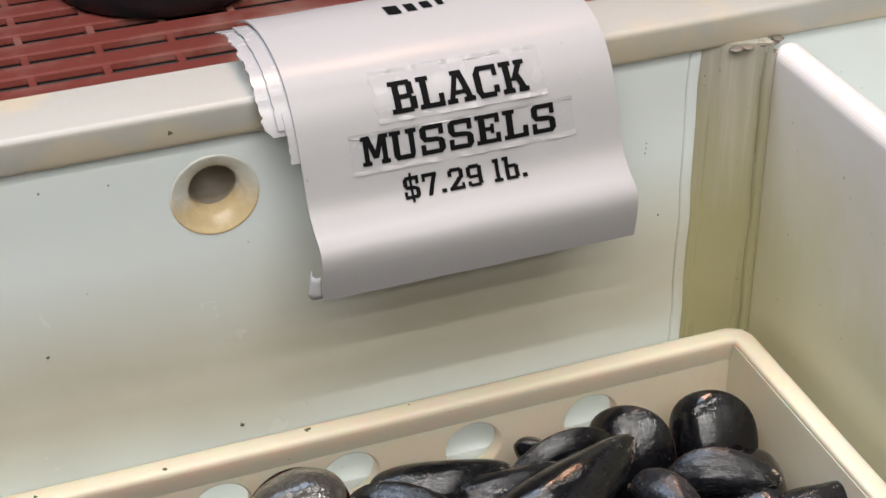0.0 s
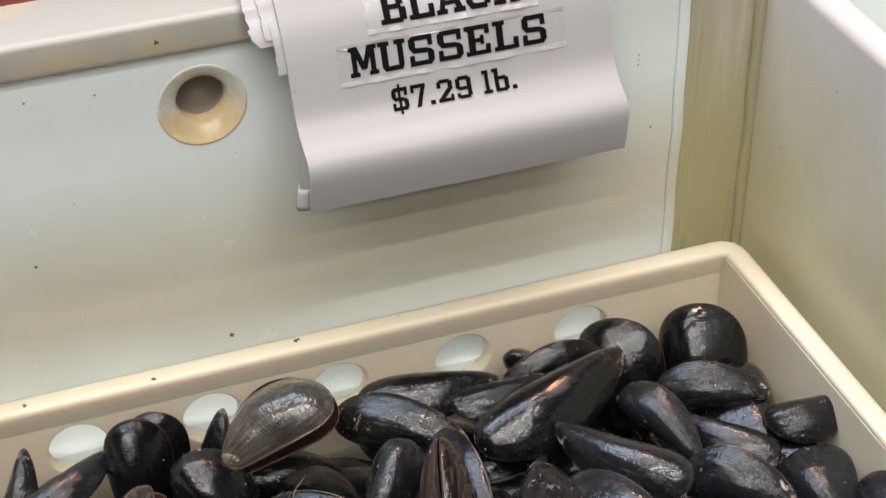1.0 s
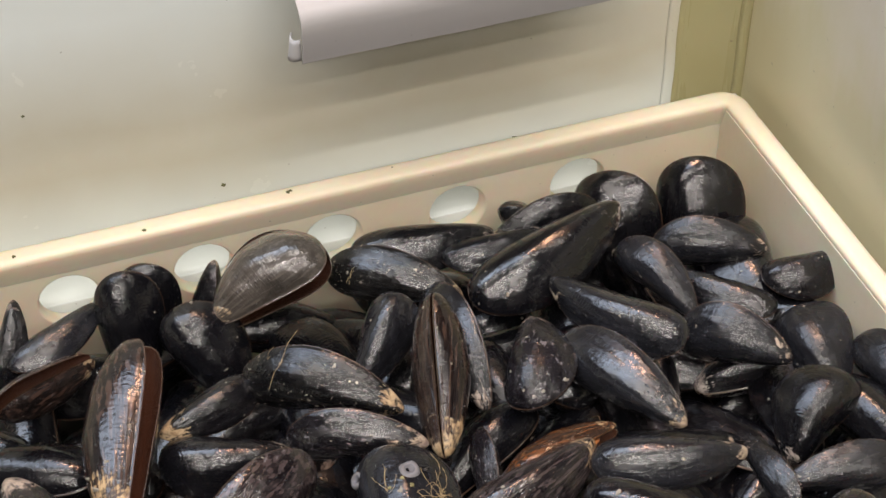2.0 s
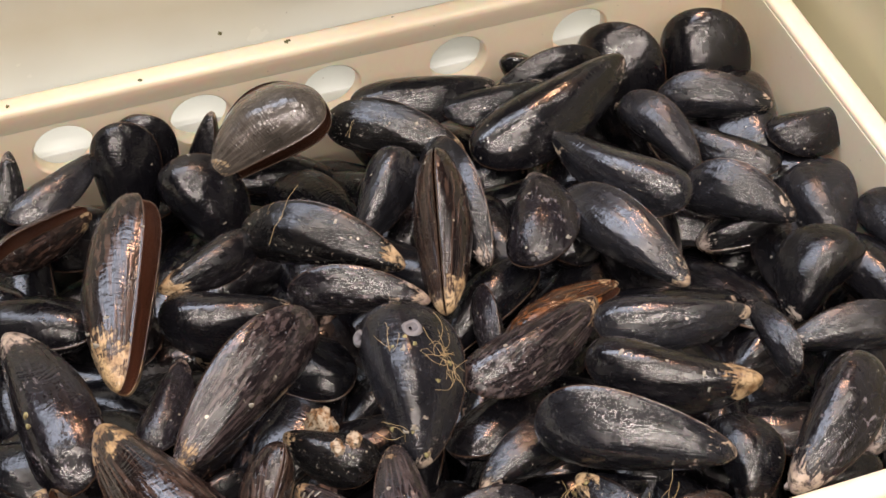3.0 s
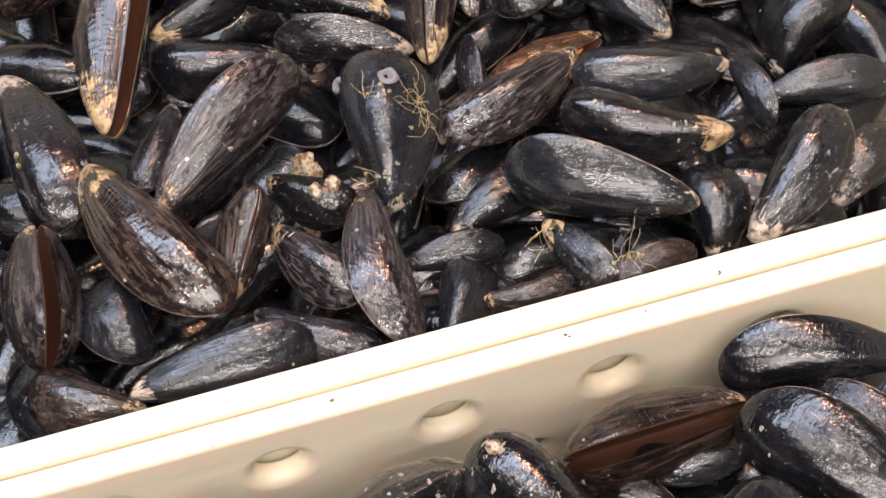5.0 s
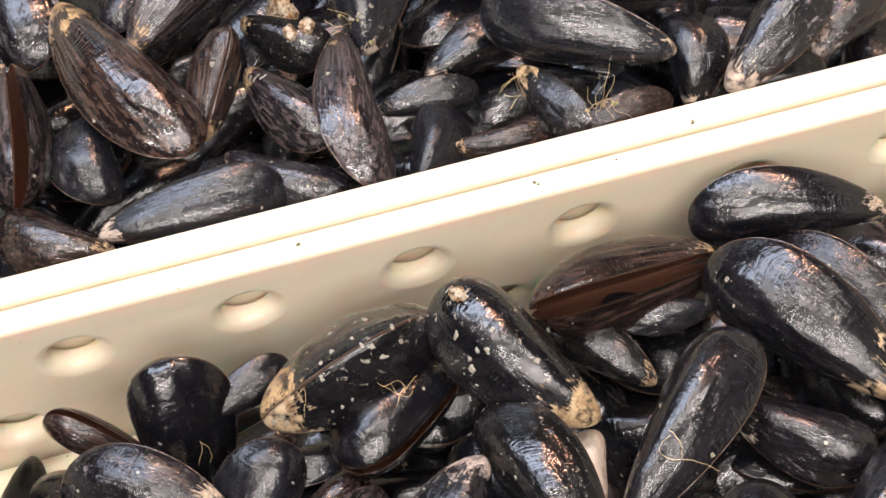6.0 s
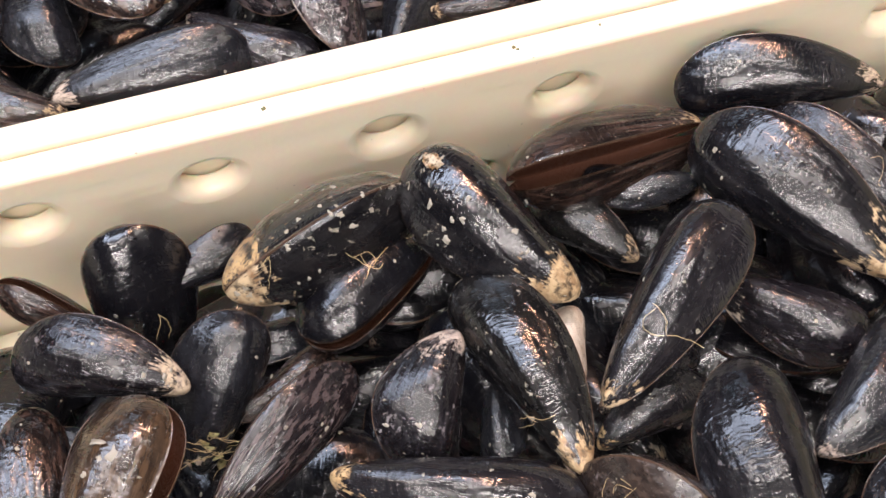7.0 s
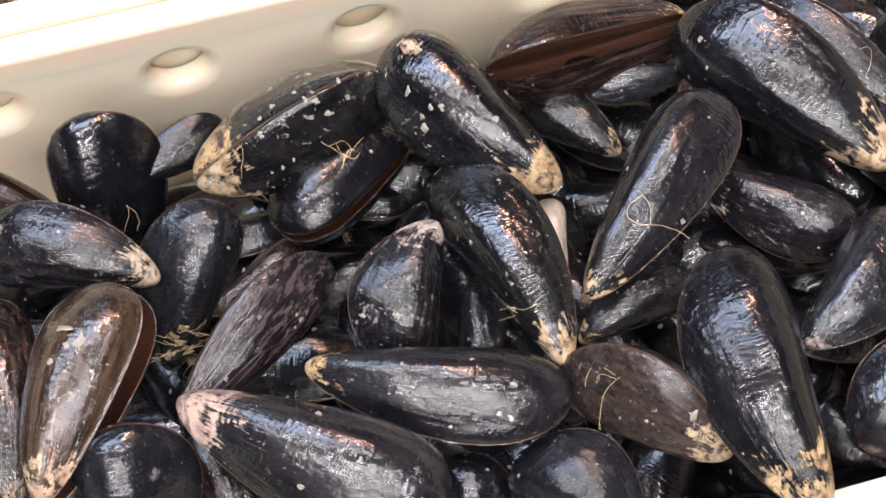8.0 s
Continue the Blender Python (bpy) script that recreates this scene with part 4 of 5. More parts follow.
mussel("cream", -0.1958, -0.3925, -0.0200, -2, -0, 88, 0.0240, 0.0140, 0.0109, 0)
mussel("tip", -0.0980, -0.3914, -0.0066, 136, -4, 125, 0.0748, 0.0342, 0.0253, 0)
mussel("scuff", -0.0811, -0.3727, -0.0160, 131, -0, 124, 0.0587, 0.0232, 0.0171, 0)
mussel("black", -0.0762, -0.3257, -0.0120, 134, -0, 164, 0.0655, 0.0259, 0.0191, 0)
mussel("scuff", -0.1495, -0.3722, -0.0160, -160, -0, -44, 0.0496, 0.0237, 0.0176, 0)
mussel("grey", -0.1424, -0.4368, -0.0060, 169, -0, 34, 0.0524, 0.0271, 0.0201, 0)
mussel("tip", -0.1566, -0.4834, -0.0012, 7, -8, 94, 0.0758, 0.0345, 0.0255, 3)
mussel("grey", -0.0877, -0.4676, -0.0212, 157, -12, 161, 0.0512, 0.0347, 0.0257, 0)
mussel("lilac", -0.1718, -0.4599, -0.0060, 103, -0, 133, 0.0511, 0.0323, 0.0239, 2)
mussel("tip", -0.1980, -0.4134, -0.0200, 32, 0, 15, 0.0392, 0.0182, 0.0135, 0)
mussel("speck", -0.2058, -0.4246, -0.0060, 154, -0, 102, 0.0692, 0.0273, 0.0202, 0)
mussel("grey", -0.2192, -0.3736, -0.0300, 16, -0, -98, 0.0374, 0.0148, 0.0109, 0)
mussel("scuff", -0.2286, -0.3737, -0.0048, 158, 14, -123, 0.0437, 0.0276, 0.0204, 0)
mussel("grey", -0.3101, -0.3838, -0.0376, 20, -37, 57, 0.0515, 0.0276, 0.0204, 0)
mussel("rayed", -0.3093, -0.4105, -0.0120, 58, -0, 37, 0.0623, 0.0246, 0.0182, 0)
mussel("brown", -0.2972, -0.3734, -0.0280, -177, 0, 20, 0.0374, 0.0148, 0.0109, 0)
mussel("grey", -0.3030, -0.3471, -0.0340, 167, 0, -4, 0.0374, 0.0148, 0.0109, 0)
mussel("scuff", -0.3055, -0.3683, -0.0100, 142, -0, 152, 0.0536, 0.0254, 0.0188, 0)
mussel("brown", -0.3263, -0.3376, -0.0284, -73, -21, 148, 0.0374, 0.0167, 0.0124, 14)
mussel("brownish", -0.3471, -0.4266, -0.0026, -23, -5, 62, 0.0614, 0.0351, 0.0260, 20)
mussel("grey", -0.3310, -0.4509, -0.0368, -170, -47, 75, 0.0571, 0.0337, 0.0249, 0, form=2)
mussel("tip", -0.2741, -0.4074, -0.0020, 176, -0, -24, 0.0710, 0.0280, 0.0207, 4)
mussel("pink", -0.3082, -0.4108, 0.0060, -179, -0, -39, 0.0749, 0.0335, 0.0248, 0)
mussel("brown", -0.3082, -0.4032, -0.0200, 24, -0, -74, 0.0374, 0.0153, 0.0113, 0)
mussel("black", -0.2470, -0.4683, -0.0340, 179, -31, 69, 0.0374, 0.0214, 0.0158, 0)
mussel("grey", -0.2023, -0.4753, -0.0100, 153, -0, 124, 0.0391, 0.0268, 0.0198, 0)
mussel("brown", -0.3559, -0.4205, -0.0140, 40, -0, 85, 0.0607, 0.0240, 0.0177, 0)
mussel("grey", -0.3711, -0.3706, -0.0300, 35, -0, 1, 0.0374, 0.0148, 0.0109, 0)
mussel("scuff", -0.1914, -0.3985, -0.0340, 26, -0, 20, 0.0374, 0.0148, 0.0109, 0)
mussel("brown", -0.2672, -0.4587, -0.0200, -1, -0, 121, 0.0374, 0.0248, 0.0183, 0)

# lower layer that shows between the upper mussels
rng = random.Random(4)
kinds = ("black",)


def lower_layer(x0, x1, y0, y1, step, z_low, z_high, joined=None):
    y = y0
    while y < y1:
        x = x0 + rng.random() * step
        while x < x1:
            n = 0.052 + rng.random() * 0.02
            a = rng.random() * 360
            cx = x - 0.5 * n * math.cos(radians(a))
            cy = y - 0.5 * n * math.sin(radians(a))
            ex, ey = cx + n * math.cos(radians(a)), cy + n * math.sin(radians(a))
            if min(cx, ex) > x0 - 0.012 and max(cx, ex) < x1 + 0.012 and min(cy, ey) > y0 - 0.012 and max(cy, ey) < y1 + 0.012:
                turn = (rng.uniform(-35, 35) + rng.choice((0, 180)), rng.uniform(-14, 14), a)
                z = z_low + rng.random() * (z_high - z_low)
                if joined is not None:
                    joined.append(pose(cx, cy, z, *turn) @ Matrix.Diagonal((n, n * 0.5, n * 0.38, 1)))
                else:
                    mussel(rng.choice(kinds), cx, cy, z, *turn, n, n * 0.5, n * 0.38)
            x += step
        y += step * 0.8


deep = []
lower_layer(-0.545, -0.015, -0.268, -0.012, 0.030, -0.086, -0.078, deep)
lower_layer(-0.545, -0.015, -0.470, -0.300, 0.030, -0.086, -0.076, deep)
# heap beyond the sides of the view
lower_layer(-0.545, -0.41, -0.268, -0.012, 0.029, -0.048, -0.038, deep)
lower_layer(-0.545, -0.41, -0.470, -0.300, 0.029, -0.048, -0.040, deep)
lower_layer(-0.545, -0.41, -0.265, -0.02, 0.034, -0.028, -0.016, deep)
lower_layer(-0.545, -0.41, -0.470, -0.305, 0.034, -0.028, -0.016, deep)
lower_layer(-0.40, -0.015, -0.268, -0.012, 0.030, -0.067, -0.055)
lower_layer(-0.40, -0.015, -0.470, -0.312, 0.030, -0.076, -0.063)
lower_layer(-0.06, -0.015, -0.265, -0.16, 0.034, -0.028, -0.02)
lower_layer(-0.068, -0.014, -0.17, -0.05, 0.026, -0.046, -0.034)
lower_layer(-0.20, -0.06, -0.22, -0.05, 0.036, -0.047, -0.038)
lower_layer(-0.32, -0.05, -0.41, -0.314, 0.031, -0.056, -0.044)
lower_layer(-0.10, -0.015, -0.470, -0.305, 0.034, -0.028, -0.02)
low_verts, low_faces = [], []
plain = [valve_mesh("low_valve", 3, 0.14, 3.2, side, 12, 8) for side in (1, -1)]
for place in deep:
    for me in plain:
        base = len(low_verts)
        low_verts.extend(place @ v.co for v in me.vertices)
        low_faces.extend([base + i for i in f.vertices] for f in me.polygons)
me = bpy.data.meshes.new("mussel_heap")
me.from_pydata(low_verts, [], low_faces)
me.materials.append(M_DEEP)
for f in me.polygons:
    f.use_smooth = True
tagged(new("mussel_heap", me), "wet mussels deep in the trays, coloured dark for the shade there", "mussels", kind="stuff")
for me in plain:
    bpy.data.meshes.remove(me)

# ---- growths and dirt on the shells and trays ----
grow = random.Random(21)


def frame_on(x, y, z, nx, ny, nz):
    n = Vector((nx, ny, nz)).normalized()
    return Matrix.Translation((x, y, z)) @ n.to_track_quat("Z", "Y").to_matrix().to_4x4()


def ring_mesh(bm, prof, seg, wob, seed):
    rings = []
    for r, z in prof:
        rings.append([bm.verts.new((r * (1 + wob * noise.noise((math.cos(6.2832 * k / seg) * 1.3, math.sin(6.2832 * k / seg) * 1.3, seed))) * math.cos(6.2832 * k / seg),
                                    r * (1 + wob * noise.noise((math.cos(6.2832 * k / seg) * 1.3 + 7, math.sin(6.2832 * k / seg) * 1.3, seed))) * math.sin(6.2832 * k / seg), z)) for k in range(seg)])
    for a, b in zip(rings, rings[1:]):
        for k in range(seg):
            bm.faces.new((a[k], a[(k + 1) % seg], b[(k + 1) % seg], b[k]))
    bm.faces.new(rings[-1])
    bmesh.ops.recalc_face_normals(bm, faces=bm.faces)


def growth(name, label, category, x, y, z, nx, ny, nz, prof, wob, material, core=None):
    bm = bmesh.new()
    ring_mesh(bm, prof, 16, wob, grow.random() * 40)
    if core:
        for f in bm.faces:
            f.material_index = 1 if max(v.co.xy.length for v in f.verts) < 0.62 * prof[0][0] else 0
    ob = link(name, bm, [material, core] if core else material)
    ob.matrix_world = frame_on(x, y, z, nx, ny, nz) @ pose(0, 0, 0, 0, 0, grow.random() * 360)
    return tagged(ob, label, category)


def barnacle(x, y, z, nx, ny, nz, r):
    return growth("barnacle", "white ring-shaped barnacle scar on a mussel", "barnacle", x, y, z, nx, ny, nz, [(r, -0.0010), (r * 0.92, 0.0001), (r * 0.7, 0.0006), (r * 0.5, 0.0006), (r * 0.34, 0.0001), (r * 0.2, 0.0000)], 0.25, M_BARN, M_PORE)


def lump(x, y, z, nx, ny, nz, r):
    """A rough cluster of lime, one crusty body."""
    bm = bmesh.new()
    bmesh.ops.create_icosphere(bm, subdivisions=4, radius=1.0)
    k = grow.random() * 30
    for v in bm.verts:
        d = v.co.normalized()
        f = 1 + 0.4 * noise.noise(d * 1.6 + Vector((k, 0, 0))) + 0.35 * noise.noise(d * 4.5 + Vector((0, k, 0))) + 0.3 * abs(noise.noise(d * 9 + Vector((0, 0, k))))
        v.co = Vector((d.x * f * r, d.y * f * r * 0.8, d.z * f * r * 0.4))
    ob = link("barnacle", bm, M_LUMP)
    ob.matrix_world = frame_on(x, y, z, nx, ny, nz) @ pose(0, 0, 0, 0, 0, grow.random() * 360)
    return tagged(ob, "cream rough barnacle lump on a mussel", "barnacle")


def chip(x, y, z, nx, ny, nz, r):
    return growth("lime_crust", "small pale lime crust on a mussel", "crust", x, y, z, nx, ny, nz, [(r * 0.85, -0.0004), (r * 0.75, 0.0001), (r * 0.4, 0.00015)], 1.3, M_CRUST)


def crumb(x, y, z, nx, ny, nz, r):
    return growth("algae_crumb", "yellow-green algae crumb stuck to a mussel", "algae", x, y, z, nx, ny, nz, [(r, -0.0003), (r * 0.8, 0.0004), (r * 0.35, 0.0007)], 1.2, M_ALGAE)


def speck(x, y, z, nx, ny, nz, r):
    return growth("dirt_speck", "dark green dirt speck stuck on plastic", "dirt", x, y, z, nx, ny, nz, [(r, -0.0002), (r * 0.7, 0.0003), (r * 0.3, 0.0004)], 1.2, M_DIRT)


def beard(x, y, z, nx, ny, nz, n):
    """A tuft of byssus threads that trails over the shell."""
    curve = bpy.data.curves.new("byssus", "CURVE")
    curve.dimensions, curve.bevel_depth, curve.bevel_resolution = "3D", 0.00007, 1
    for _ in range(n + 1):
        s = curve.splines.new("POLY")
        s.points.add(9)
        a, turn, reach = grow.random() * 6.283, grow.uniform(-0.22, 0.22), grow.uniform(0.0008, 0.0017)
        px, py = grow.uniform(-1, 1) * 0.0005 * n, grow.uniform(-1, 1) * 0.0005 * n
        for i in range(10):
            s.points[i].co = (px, py, 0.0006 + 0.0009 * math.sin(i * 0.35) + 0.0004 * grow.random(), 1)
            px += reach * math.cos(a)
            py += reach * math.sin(a)
            a += turn + grow.uniform(-0.35, 0.35)
    raw = bpy.data.objects.new("byssus", curve)
    scene.collection.objects.link(raw)
    bpy.context.view_layer.update()
    me = bpy.data.meshes.new_from_object(raw.evaluated_get(bpy.context.evaluated_depsgraph_get()))
    bpy.data.objects.remove(raw)
    me.materials.clear()
    me.materials.append(M_THREAD)
    ob = new("byssus_tuft", me)
    ob.matrix_world = frame_on(x, y, z, nx, ny, nz)
    return tagged(ob, "tan byssus threads clinging to a mussel", "byssus")


barnacle(-0.2300, -0.1631, -0.0001, -0.68, -0.06, 0.73, 0.0034)
barnacle(-0.2130, -0.1715, 0.0085, 0.12, -0.05, 0.99, 0.0040)
lump(-0.2470, -0.1667, -0.0419, -0.47, -0.63, 0.61, 0.0070)
lump(-0.2407, -0.1887, -0.0225, 0.18, -0.07, 0.98, 0.0030)
lump(-0.2472, -0.1907, -0.0218, -0.03, -0.41, 0.91, 0.0026)
chip(-0.2639, -0.2128, -0.0129, -0.69, 0.65, 0.33, 0.0019)
chip(-0.2614, -0.2140, -0.0117, -0.44, 0.80, 0.41, 0.0017)
chip(-0.2482, -0.2352, -0.0111, 0.42, -0.78, 0.46, 0.0015)
chip(-0.2479, -0.2393, -0.0128, 0.36, -0.89, 0.28, 0.0013)
chip(-0.1441, -0.1979, -0.0018, -0.64, 0.43, 0.64, 0.0014)
beard(-0.2067, -0.1819, 0.0044, 0.70, -0.21, 0.69, 9)
beard(-0.2059, -0.1833, 0.0035, 0.70, -0.21, 0.69, 9)
chip(-0.2237, -0.2056, -0.0025, -0.34, -0.92, 0.21, 0.0018)
chip(-0.2270, -0.2046, -0.0047, -0.70, -0.71, 0.05, 0.0014)
chip(-0.2192, -0.1795, 0.0087, -0.36, 0.05, 0.93, 0.0014)
beard(-0.2233, -0.1781, 0.0075, -0.72, -0.18, 0.67, 3)
beard(-0.2262, -0.2053, -0.0041, -0.58, -0.81, 0.11, 3)
beard(-0.1528, -0.2570, -0.0168, -0.89, 0.00, 0.46, 6)
beard(-0.2390, -0.0964, -0.0014, -0.77, 0.47, 0.43, 2)
beard(-0.2061, -0.1889, 0.0013, 0.65, -0.56, 0.52, 4)
beard(-0.1975, -0.4367, 0.0085, -0.64, 0.23, 0.73, 2)
beard(-0.2446, -0.3451, -0.0087, 0.56, -0.18, 0.81, 4)
beard(-0.3109, -0.3385, -0.0184, 0.60, -0.68, 0.42, 1)
beard(-0.2161, -0.4049, -0.0025, -0.62, -0.79, -0.06, 3)
beard(-0.1737, -0.3943, 0.0038, -0.36, -0.87, 0.33, 2)
beard(-0.0928, -0.3590, -0.0091, 0.48, -0.76, 0.44, 2)
beard(-0.2744, -0.3391, 0.0023, -0.75, -0.41, 0.52, 2)
beard(-0.3040, -0.3821, -0.0263, 0.00, -0.94, -0.34, 4)
chip(-0.2157, -0.4064, -0.0032, -0.62, -0.79, -0.06, 0.0011)
chip(-0.3312, -0.3868, 0.0144, 0.09, 0.77, 0.63, 0.0026)
chip(-0.3271, -0.3920, 0.0155, 0.26, -0.35, 0.90, 0.0026)
chip(-0.3316, -0.3925, 0.0152, 0.09, -0.14, 0.98, 0.0013)
chip(-0.3367, -0.3949, 0.0136, -0.44, 0.03, 0.90, 0.0012)
chip(-0.2226, -0.3260, 0.0092, -0.54, 0.75, 0.38, 0.0022)
chip(-0.2250, -0.3228, 0.0072, -0.60, 0.74, 0.30, 0.0015)
chip(-0.2202, -0.3264, 0.0099, -0.52, 0.72, 0.47, 0.0014)
chip(-0.2653, -0.3461, -0.0055, -0.41, -0.80, 0.44, 0.0008)
chip(-0.2617, -0.3452, -0.0040, -0.13, -0.79, 0.60, 0.0008)
chip(-0.2686, -0.3461, -0.0062, -0.64, -0.69, 0.33, 0.0008)
chip(-0.2323, -0.4208, 0.0074, 0.08, 0.67, 0.74, 0.0007)
chip(-0.1160, -0.3496, -0.0541, 0.26, 0.37, 0.89, 0.0016)
chip(-0.2675, -0.4432, 0.0177, 0.51, -0.70, 0.49, 0.0010)
chip(-0.1932, -0.4483, 0.0044, -0.44, -0.41, 0.80, 0.0007)
chip(-0.2551, -0.3347, 0.0087, -0.23, -0.42, 0.88, 0.0009)
chip(-0.2444, -0.3308, 0.0086, 0.48, 0.18, 0.86, 0.0010)
chip(-0.2192, -0.3463, 0.0077, -0.72, -0.42, 0.55, 0.0013)
chip(-0.2247, -0.3455, 0.0042, -0.85, -0.14, 0.51, 0.0010)
chip(-0.1962, -0.3362, -0.0111, -0.97, -0.22, 0.04, 0.0008)
chip(-0.1812, -0.4511, 0.0069, 0.46, -0.72, 0.52, 0.0021)
speck(-0.2652, -0.2894, 0.0000, 0.00, 0.00, 1.00, 0.0009)
speck(-0.1293, -0.2813, -0.0004, 0.00, -0.22, 0.97, 0.0011)
speck(-0.1862, -0.2889, -0.0000, 0.00, 0.22, 0.97, 0.0007)
speck(-0.1852, -0.2899, 0.0000, 0.00, 0.00, 1.00, 0.0006)
speck(-0.1582, -0.2883, -0.0002, 0.00, 0.22, 0.97, 0.0006)
speck(-0.3271, -0.0014, 0.0000, 0.00, 0.00, 1.00, 0.0010)
speck(-0.2329, 0.0260, -0.0095, 0.00, -1.00, 0.00, 0.0010)
speck(-0.2732, -0.0033, -0.0003, 0.00, -0.32, 0.95, 0.0010)
speck(-0.2101, 0.0002, -0.0000, 0.00, 0.00, 1.00, 0.0010)
speck(-0.1630, 0.0016, -0.0003, 0.00, 0.22, 0.97, 0.0007)
speck(-0.0962, 0.0260, -0.0190, 0.00, -1.00, 0.00, 0.0011)
speck(-0.2095, 0.0010, -0.0001, 0.00, 0.22, 0.97, 0.0010)
speck(-0.2511, 0.0220, 0.1436, 0.00, -1.00, 0.00, 0.0011)
beard(-0.2425, -0.0915, -0.0023, -0.79, 0.51, 0.33, 2)
beard(-0.1945, -0.0456, -0.0095, -0.82, 0.46, 0.34, 2)
crumb(-0.2221, -0.1771, 0.0081, -0.15, 0.50, 0.85, 0.0007)
crumb(-0.2143, -0.1786, 0.0083, 0.49, 0.36, 0.79, 0.0009)
crumb(-0.2167, -0.1747, 0.0089, 0.20, 0.61, 0.77, 0.0008)
crumb(-0.2041, -0.1857, 0.0015, 0.67, -0.49, 0.55, 0.0010)
crumb(-0.2297, -0.1995, -0.0079, -0.84, -0.55, -0.02, 0.0010)
crumb(-0.2247, -0.2061, -0.0033, -0.32, -0.93, 0.15, 0.0006)
crumb(-0.2207, -0.1630, -0.0613, -0.99, 0.08, -0.09, 0.0006)
crumb(-0.2218, -0.2126, -0.0094, 0.02, -1.00, -0.05, 0.0011)
crumb(-0.2106, -0.1921, 0.0023, 0.56, -0.63, 0.54, 0.0008)
chip(-0.3130, -0.1268, 0.0023, -0.13, -0.80, 0.59, 0.0009)
chip(-0.3185, -0.1350, -0.0020, -0.43, -0.90, 0.12, 0.0016)
chip(-0.3202, -0.1278, -0.0032, -0.62, -0.78, -0.10, 0.0011)
chip(-0.2653, -0.2115, -0.0141, 0.76, -0.60, -0.23, 0.0015)
chip(-0.2625, -0.2126, -0.0123, 0.44, -0.80, -0.40, 0.0011)
chip(-0.1386, -0.1366, -0.0068, 0.04, -0.93, 0.38, 0.0013)
chip(-0.1487, -0.1389, -0.0072, -0.21, -0.95, 0.23, 0.0008)
chip(-0.1444, -0.1979, -0.0018, -0.64, 0.43, 0.64, 0.0013)
chip(-0.1196, -0.2162, -0.0032, 0.65, -0.49, 0.58, 0.0015)
chip(-0.1191, -0.2201, -0.0074, 0.62, -0.78, 0.07, 0.0012)
chip(-0.1152, -0.2163, -0.0033, 0.81, -0.26, 0.53, 0.0014)
chip(-0.2741, -0.1780, -0.0026, -0.11, -0.98, 0.15, 0.0013)
chip(-0.1564, -0.1252, -0.0554, 0.49, -0.42, 0.76, 0.0008)
chip(-0.0568, -0.1181, -0.0501, -0.36, -0.93, 0.12, 0.0014)
chip(-0.2213, -0.1066, 0.0010, 0.53, -0.49, 0.70, 0.0012)
chip(-0.2405, -0.0955, -0.0019, -0.79, 0.49, 0.37, 0.0010)
chip(-0.1061, -0.1668, -0.0094, 0.34, -0.93, 0.13, 0.0007)
chip(-0.2266, -0.3377, 0.0064, -0.85, 0.24, 0.46, 0.0015)
chip(-0.2221, -0.3448, 0.0065, -0.82, -0.02, 0.57, 0.0011)
chip(-0.2162, -0.3412, 0.0104, -0.62, 0.43, 0.66, 0.0013)
chip(-0.2248, -0.3489, 0.0020, -0.72, -0.53, 0.44, 0.0015)
chip(-0.2051, -0.3540, 0.0078, 0.34, -0.35, 0.87, 0.0013)
chip(-0.2036, -0.3603, 0.0052, 0.28, -0.93, 0.25, 0.0015)
chip(-0.2574, -0.3306, 0.0070, -0.37, 0.22, 0.90, 0.0011)
chip(-0.2521, -0.3354, 0.0079, 0.12, -0.54, 0.83, 0.0014)
chip(-0.2645, -0.3325, 0.0057, -0.61, 0.09, 0.79, 0.0011)
chip(-0.2695, -0.3393, 0.0036, -0.66, -0.52, 0.54, 0.0015)
chip(-0.2496, -0.3377, 0.0042, 0.20, -0.68, 0.70, 0.0015)
chip(-0.1742, -0.3767, 0.0033, -0.96, 0.26, 0.08, 0.0008)
chip(-0.1407, -0.3499, 0.0005, -0.89, 0.41, 0.18, 0.0008)
chip(-0.3169, -0.3643, -0.0030, 0.76, -0.40, 0.52, 0.0009)
chip(-0.3111, -0.3651, -0.0047, 0.87, -0.39, 0.29, 0.0016)
chip(-0.2556, -0.3961, -0.0054, -0.76, -0.59, 0.28, 0.0011)
# dirt on the back wall, the fillet and the sign
speck(-0.0410, 0.0260, 0.0940, 0.00, -1.00, 0.00, 0.0004)
speck(-0.0412, 0.0260, 0.0915, 0.00, -1.00, 0.00, 0.0003)
speck(-0.0413, 0.0260, 0.0890, 0.00, -1.00, 0.00, 0.0004)
speck(-0.0330, 0.0260, 0.0550, 0.00, -1.00, 0.00, 0.0005)
speck(-0.3110, 0.0260, 0.0480, 0.00, -1.00, 0.00, 0.0006)
speck(-0.3040, 0.0260, 0.1250, 0.00, -1.00, 0.00, 0.0005)
speck(-0.2770, 0.0260, 0.1230, 0.00, -1.00, 0.00, 0.0004)
speck(-0.0150, 0.0250, 0.1230, 0.00, -1.00, 0.00, 0.0005)
speck(-0.0148, 0.0250, 0.1180, 0.00, -1.00, 0.00, 0.0004)
lump(-0.2225, -0.3262, 0.0098, 0.00, 0.30, 0.95, 0.0030)
crumb(-0.3049, -0.3814, -0.0251, -0.30, -0.92, -0.25, 0.0015)
beard(-0.3049, -0.3814, -0.0251, -0.30, -0.92, -0.25, 3)
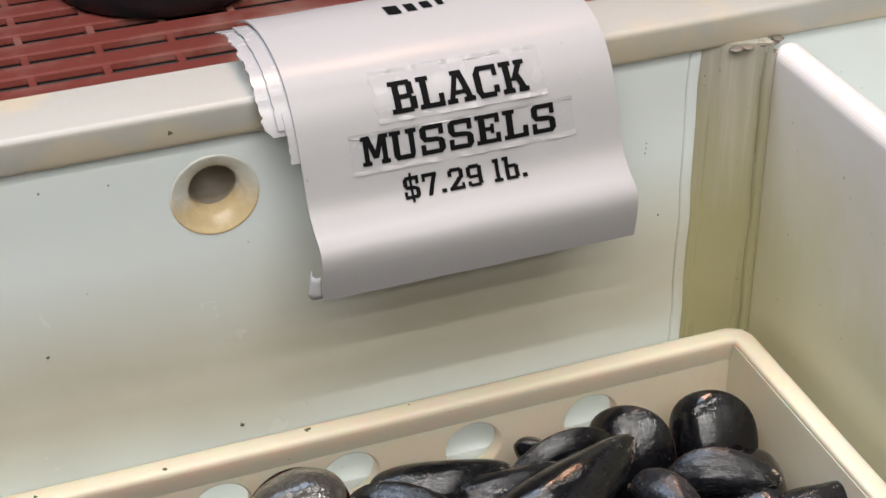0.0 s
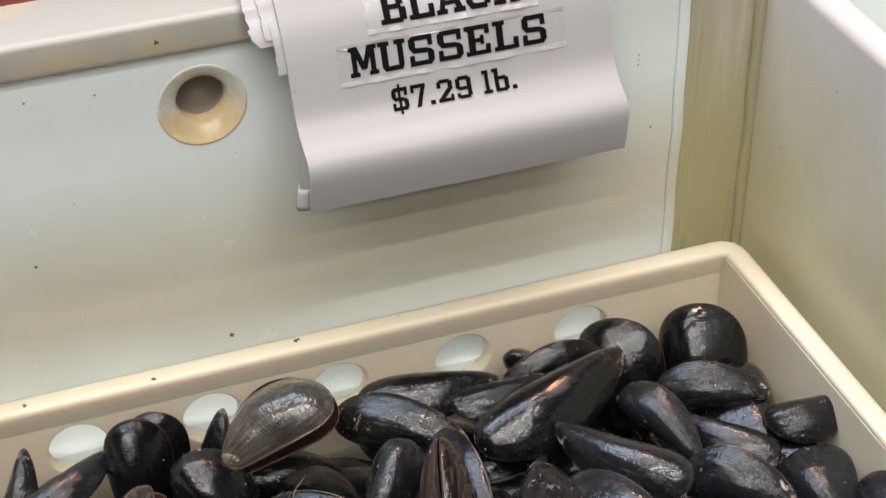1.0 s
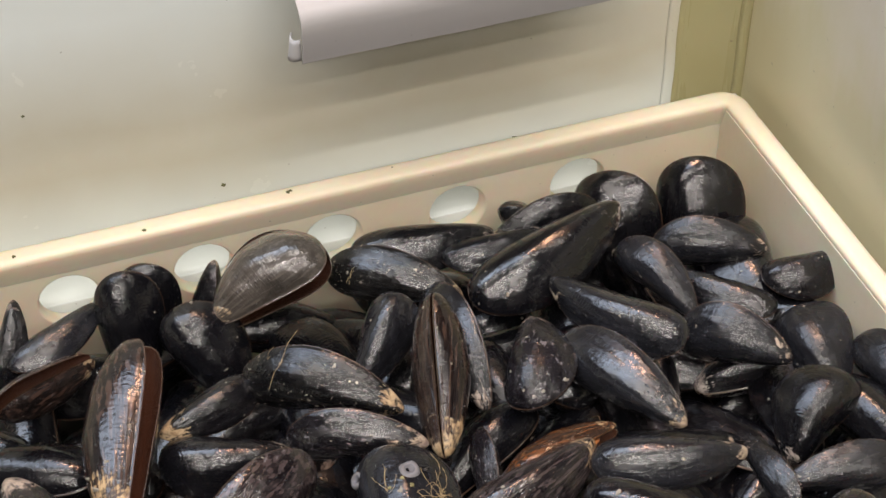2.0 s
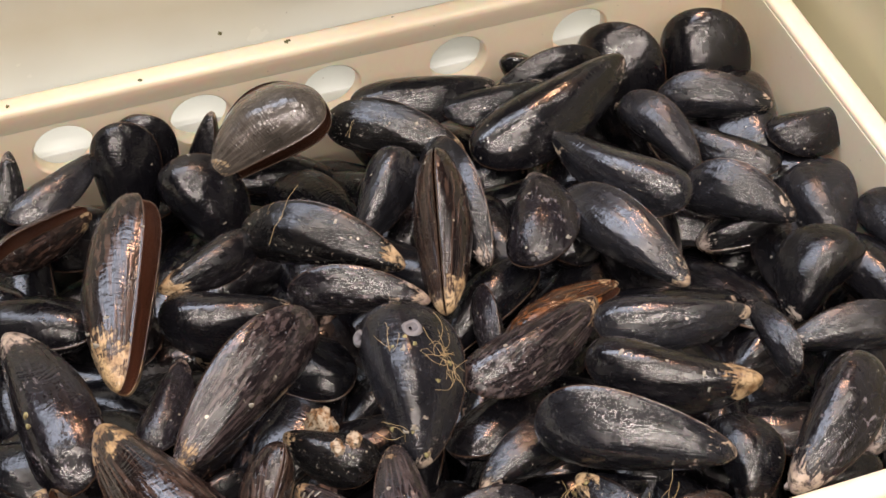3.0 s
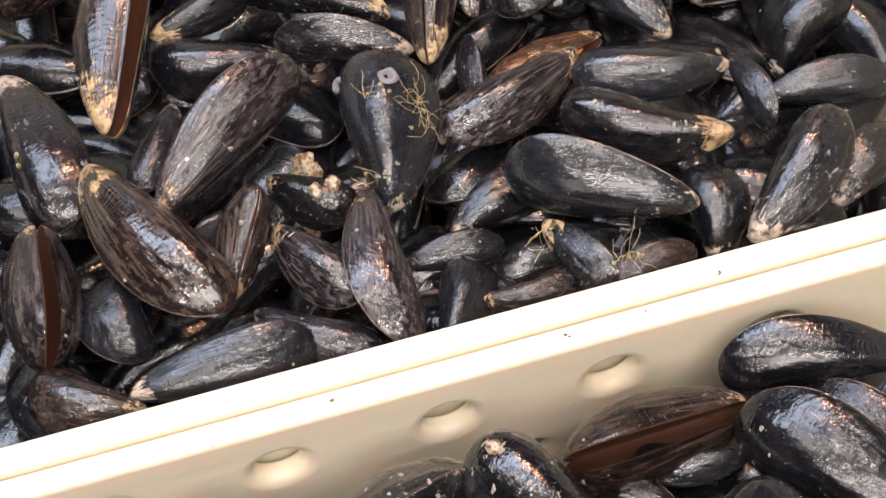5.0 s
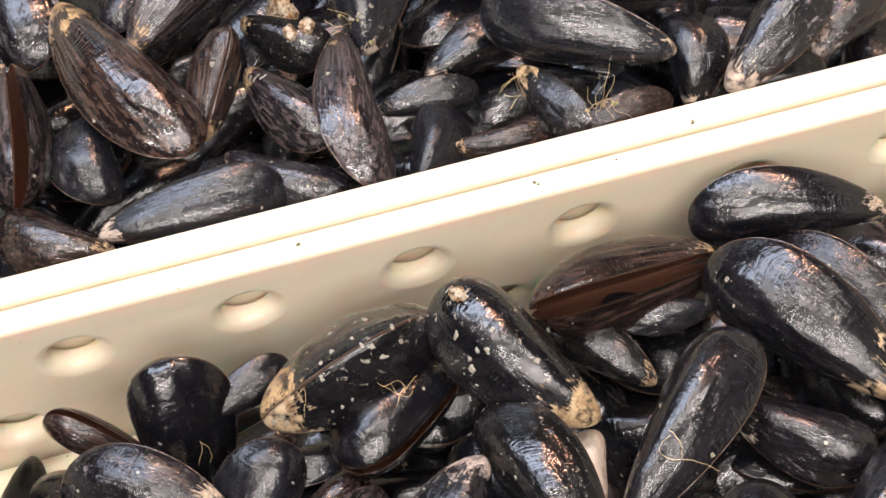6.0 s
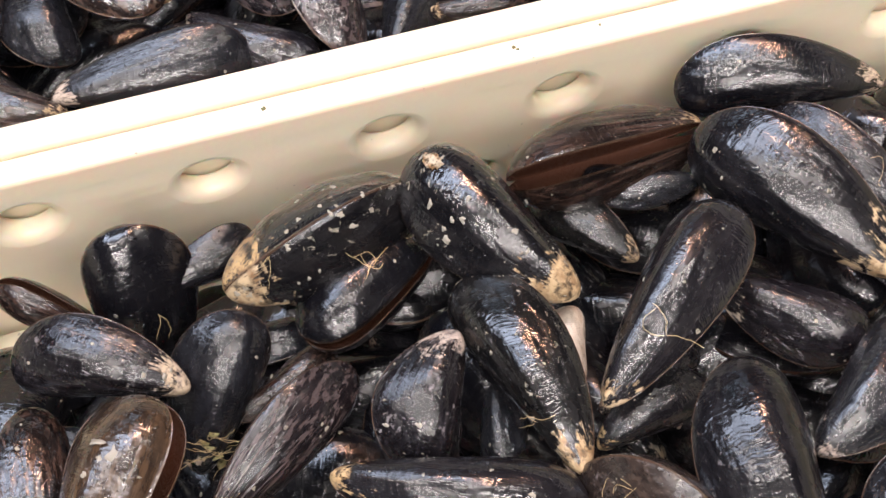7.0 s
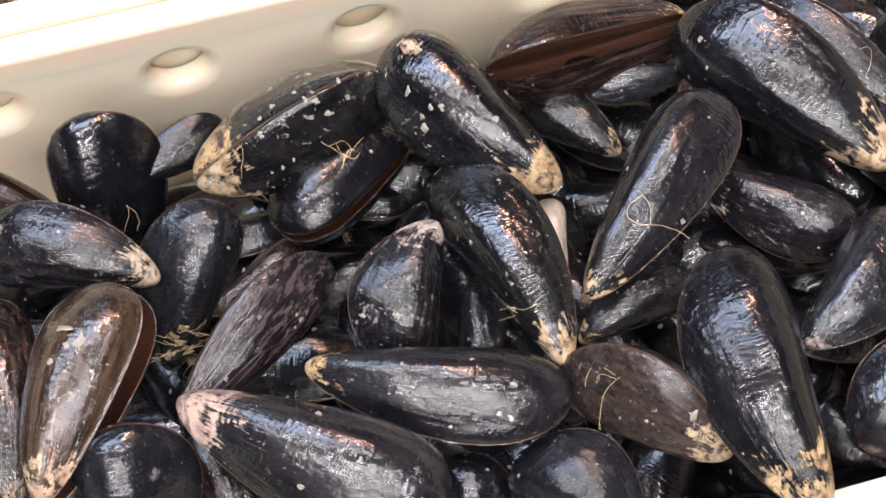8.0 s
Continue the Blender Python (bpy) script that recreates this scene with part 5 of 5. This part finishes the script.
crumb(-0.3039, -0.3831, -0.0302, -0.11, 0.90, 0.42, 0.0016)
beard(-0.3039, -0.3831, -0.0302, -0.11, 0.90, 0.42, 3)
crumb(-0.3060, -0.3800, -0.0237, -0.59, -0.79, -0.17, 0.0016)
beard(-0.3060, -0.3800, -0.0237, -0.59, -0.79, -0.17, 3)
crumb(-0.3032, -0.3805, -0.0432, 0.48, -0.55, 0.68, 0.0018)
beard(-0.3032, -0.3805, -0.0432, 0.48, -0.55, 0.68, 3)
crumb(-0.3028, -0.3793, -0.0213, -0.27, -0.94, -0.19, 0.0016)
beard(-0.3028, -0.3793, -0.0213, -0.27, -0.94, -0.19, 3)
chip(-0.2829, -0.3649, -0.0252, -0.91, 0.35, 0.22, 0.0014)
chip(-0.3093, -0.3636, -0.0052, 0.89, -0.34, 0.29, 0.0009)
chip(-0.2470, -0.3997, -0.0026, -0.58, -0.72, 0.38, 0.0011)
crumb(-0.1684, -0.2217, -0.0458, -0.18, -0.57, 0.80, 0.0013)
beard(-0.1684, -0.2217, -0.0458, -0.18, -0.57, 0.80, 4)
crumb(-0.1515, -0.2565, -0.0164, -0.89, -0.00, 0.46, 0.0011)
beard(-0.1515, -0.2565, -0.0164, -0.89, -0.00, 0.46, 1)
crumb(-0.1476, -0.2571, -0.0159, -0.73, -0.03, 0.68, 0.0013)
beard(-0.1476, -0.2571, -0.0159, -0.73, -0.03, 0.68, 1)
crumb(-0.1591, -0.2621, -0.0083, 0.34, -0.79, 0.51, 0.0009)
beard(-0.1591, -0.2621, -0.0083, 0.34, -0.79, 0.51, 1)
crumb(-0.1739, -0.2395, -0.0122, -0.36, 0.82, 0.44, 0.0010)
beard(-0.1739, -0.2395, -0.0122, -0.36, 0.82, 0.44, 4)
crumb(-0.3478, -0.1585, -0.0065, -0.71, -0.55, 0.44, 0.0011)
crumb(-0.3478, -0.1540, -0.0056, -0.86, -0.15, 0.48, 0.0013)
chip(-0.2773, -0.2111, -0.0024, -0.24, -0.83, 0.51, 0.0012)
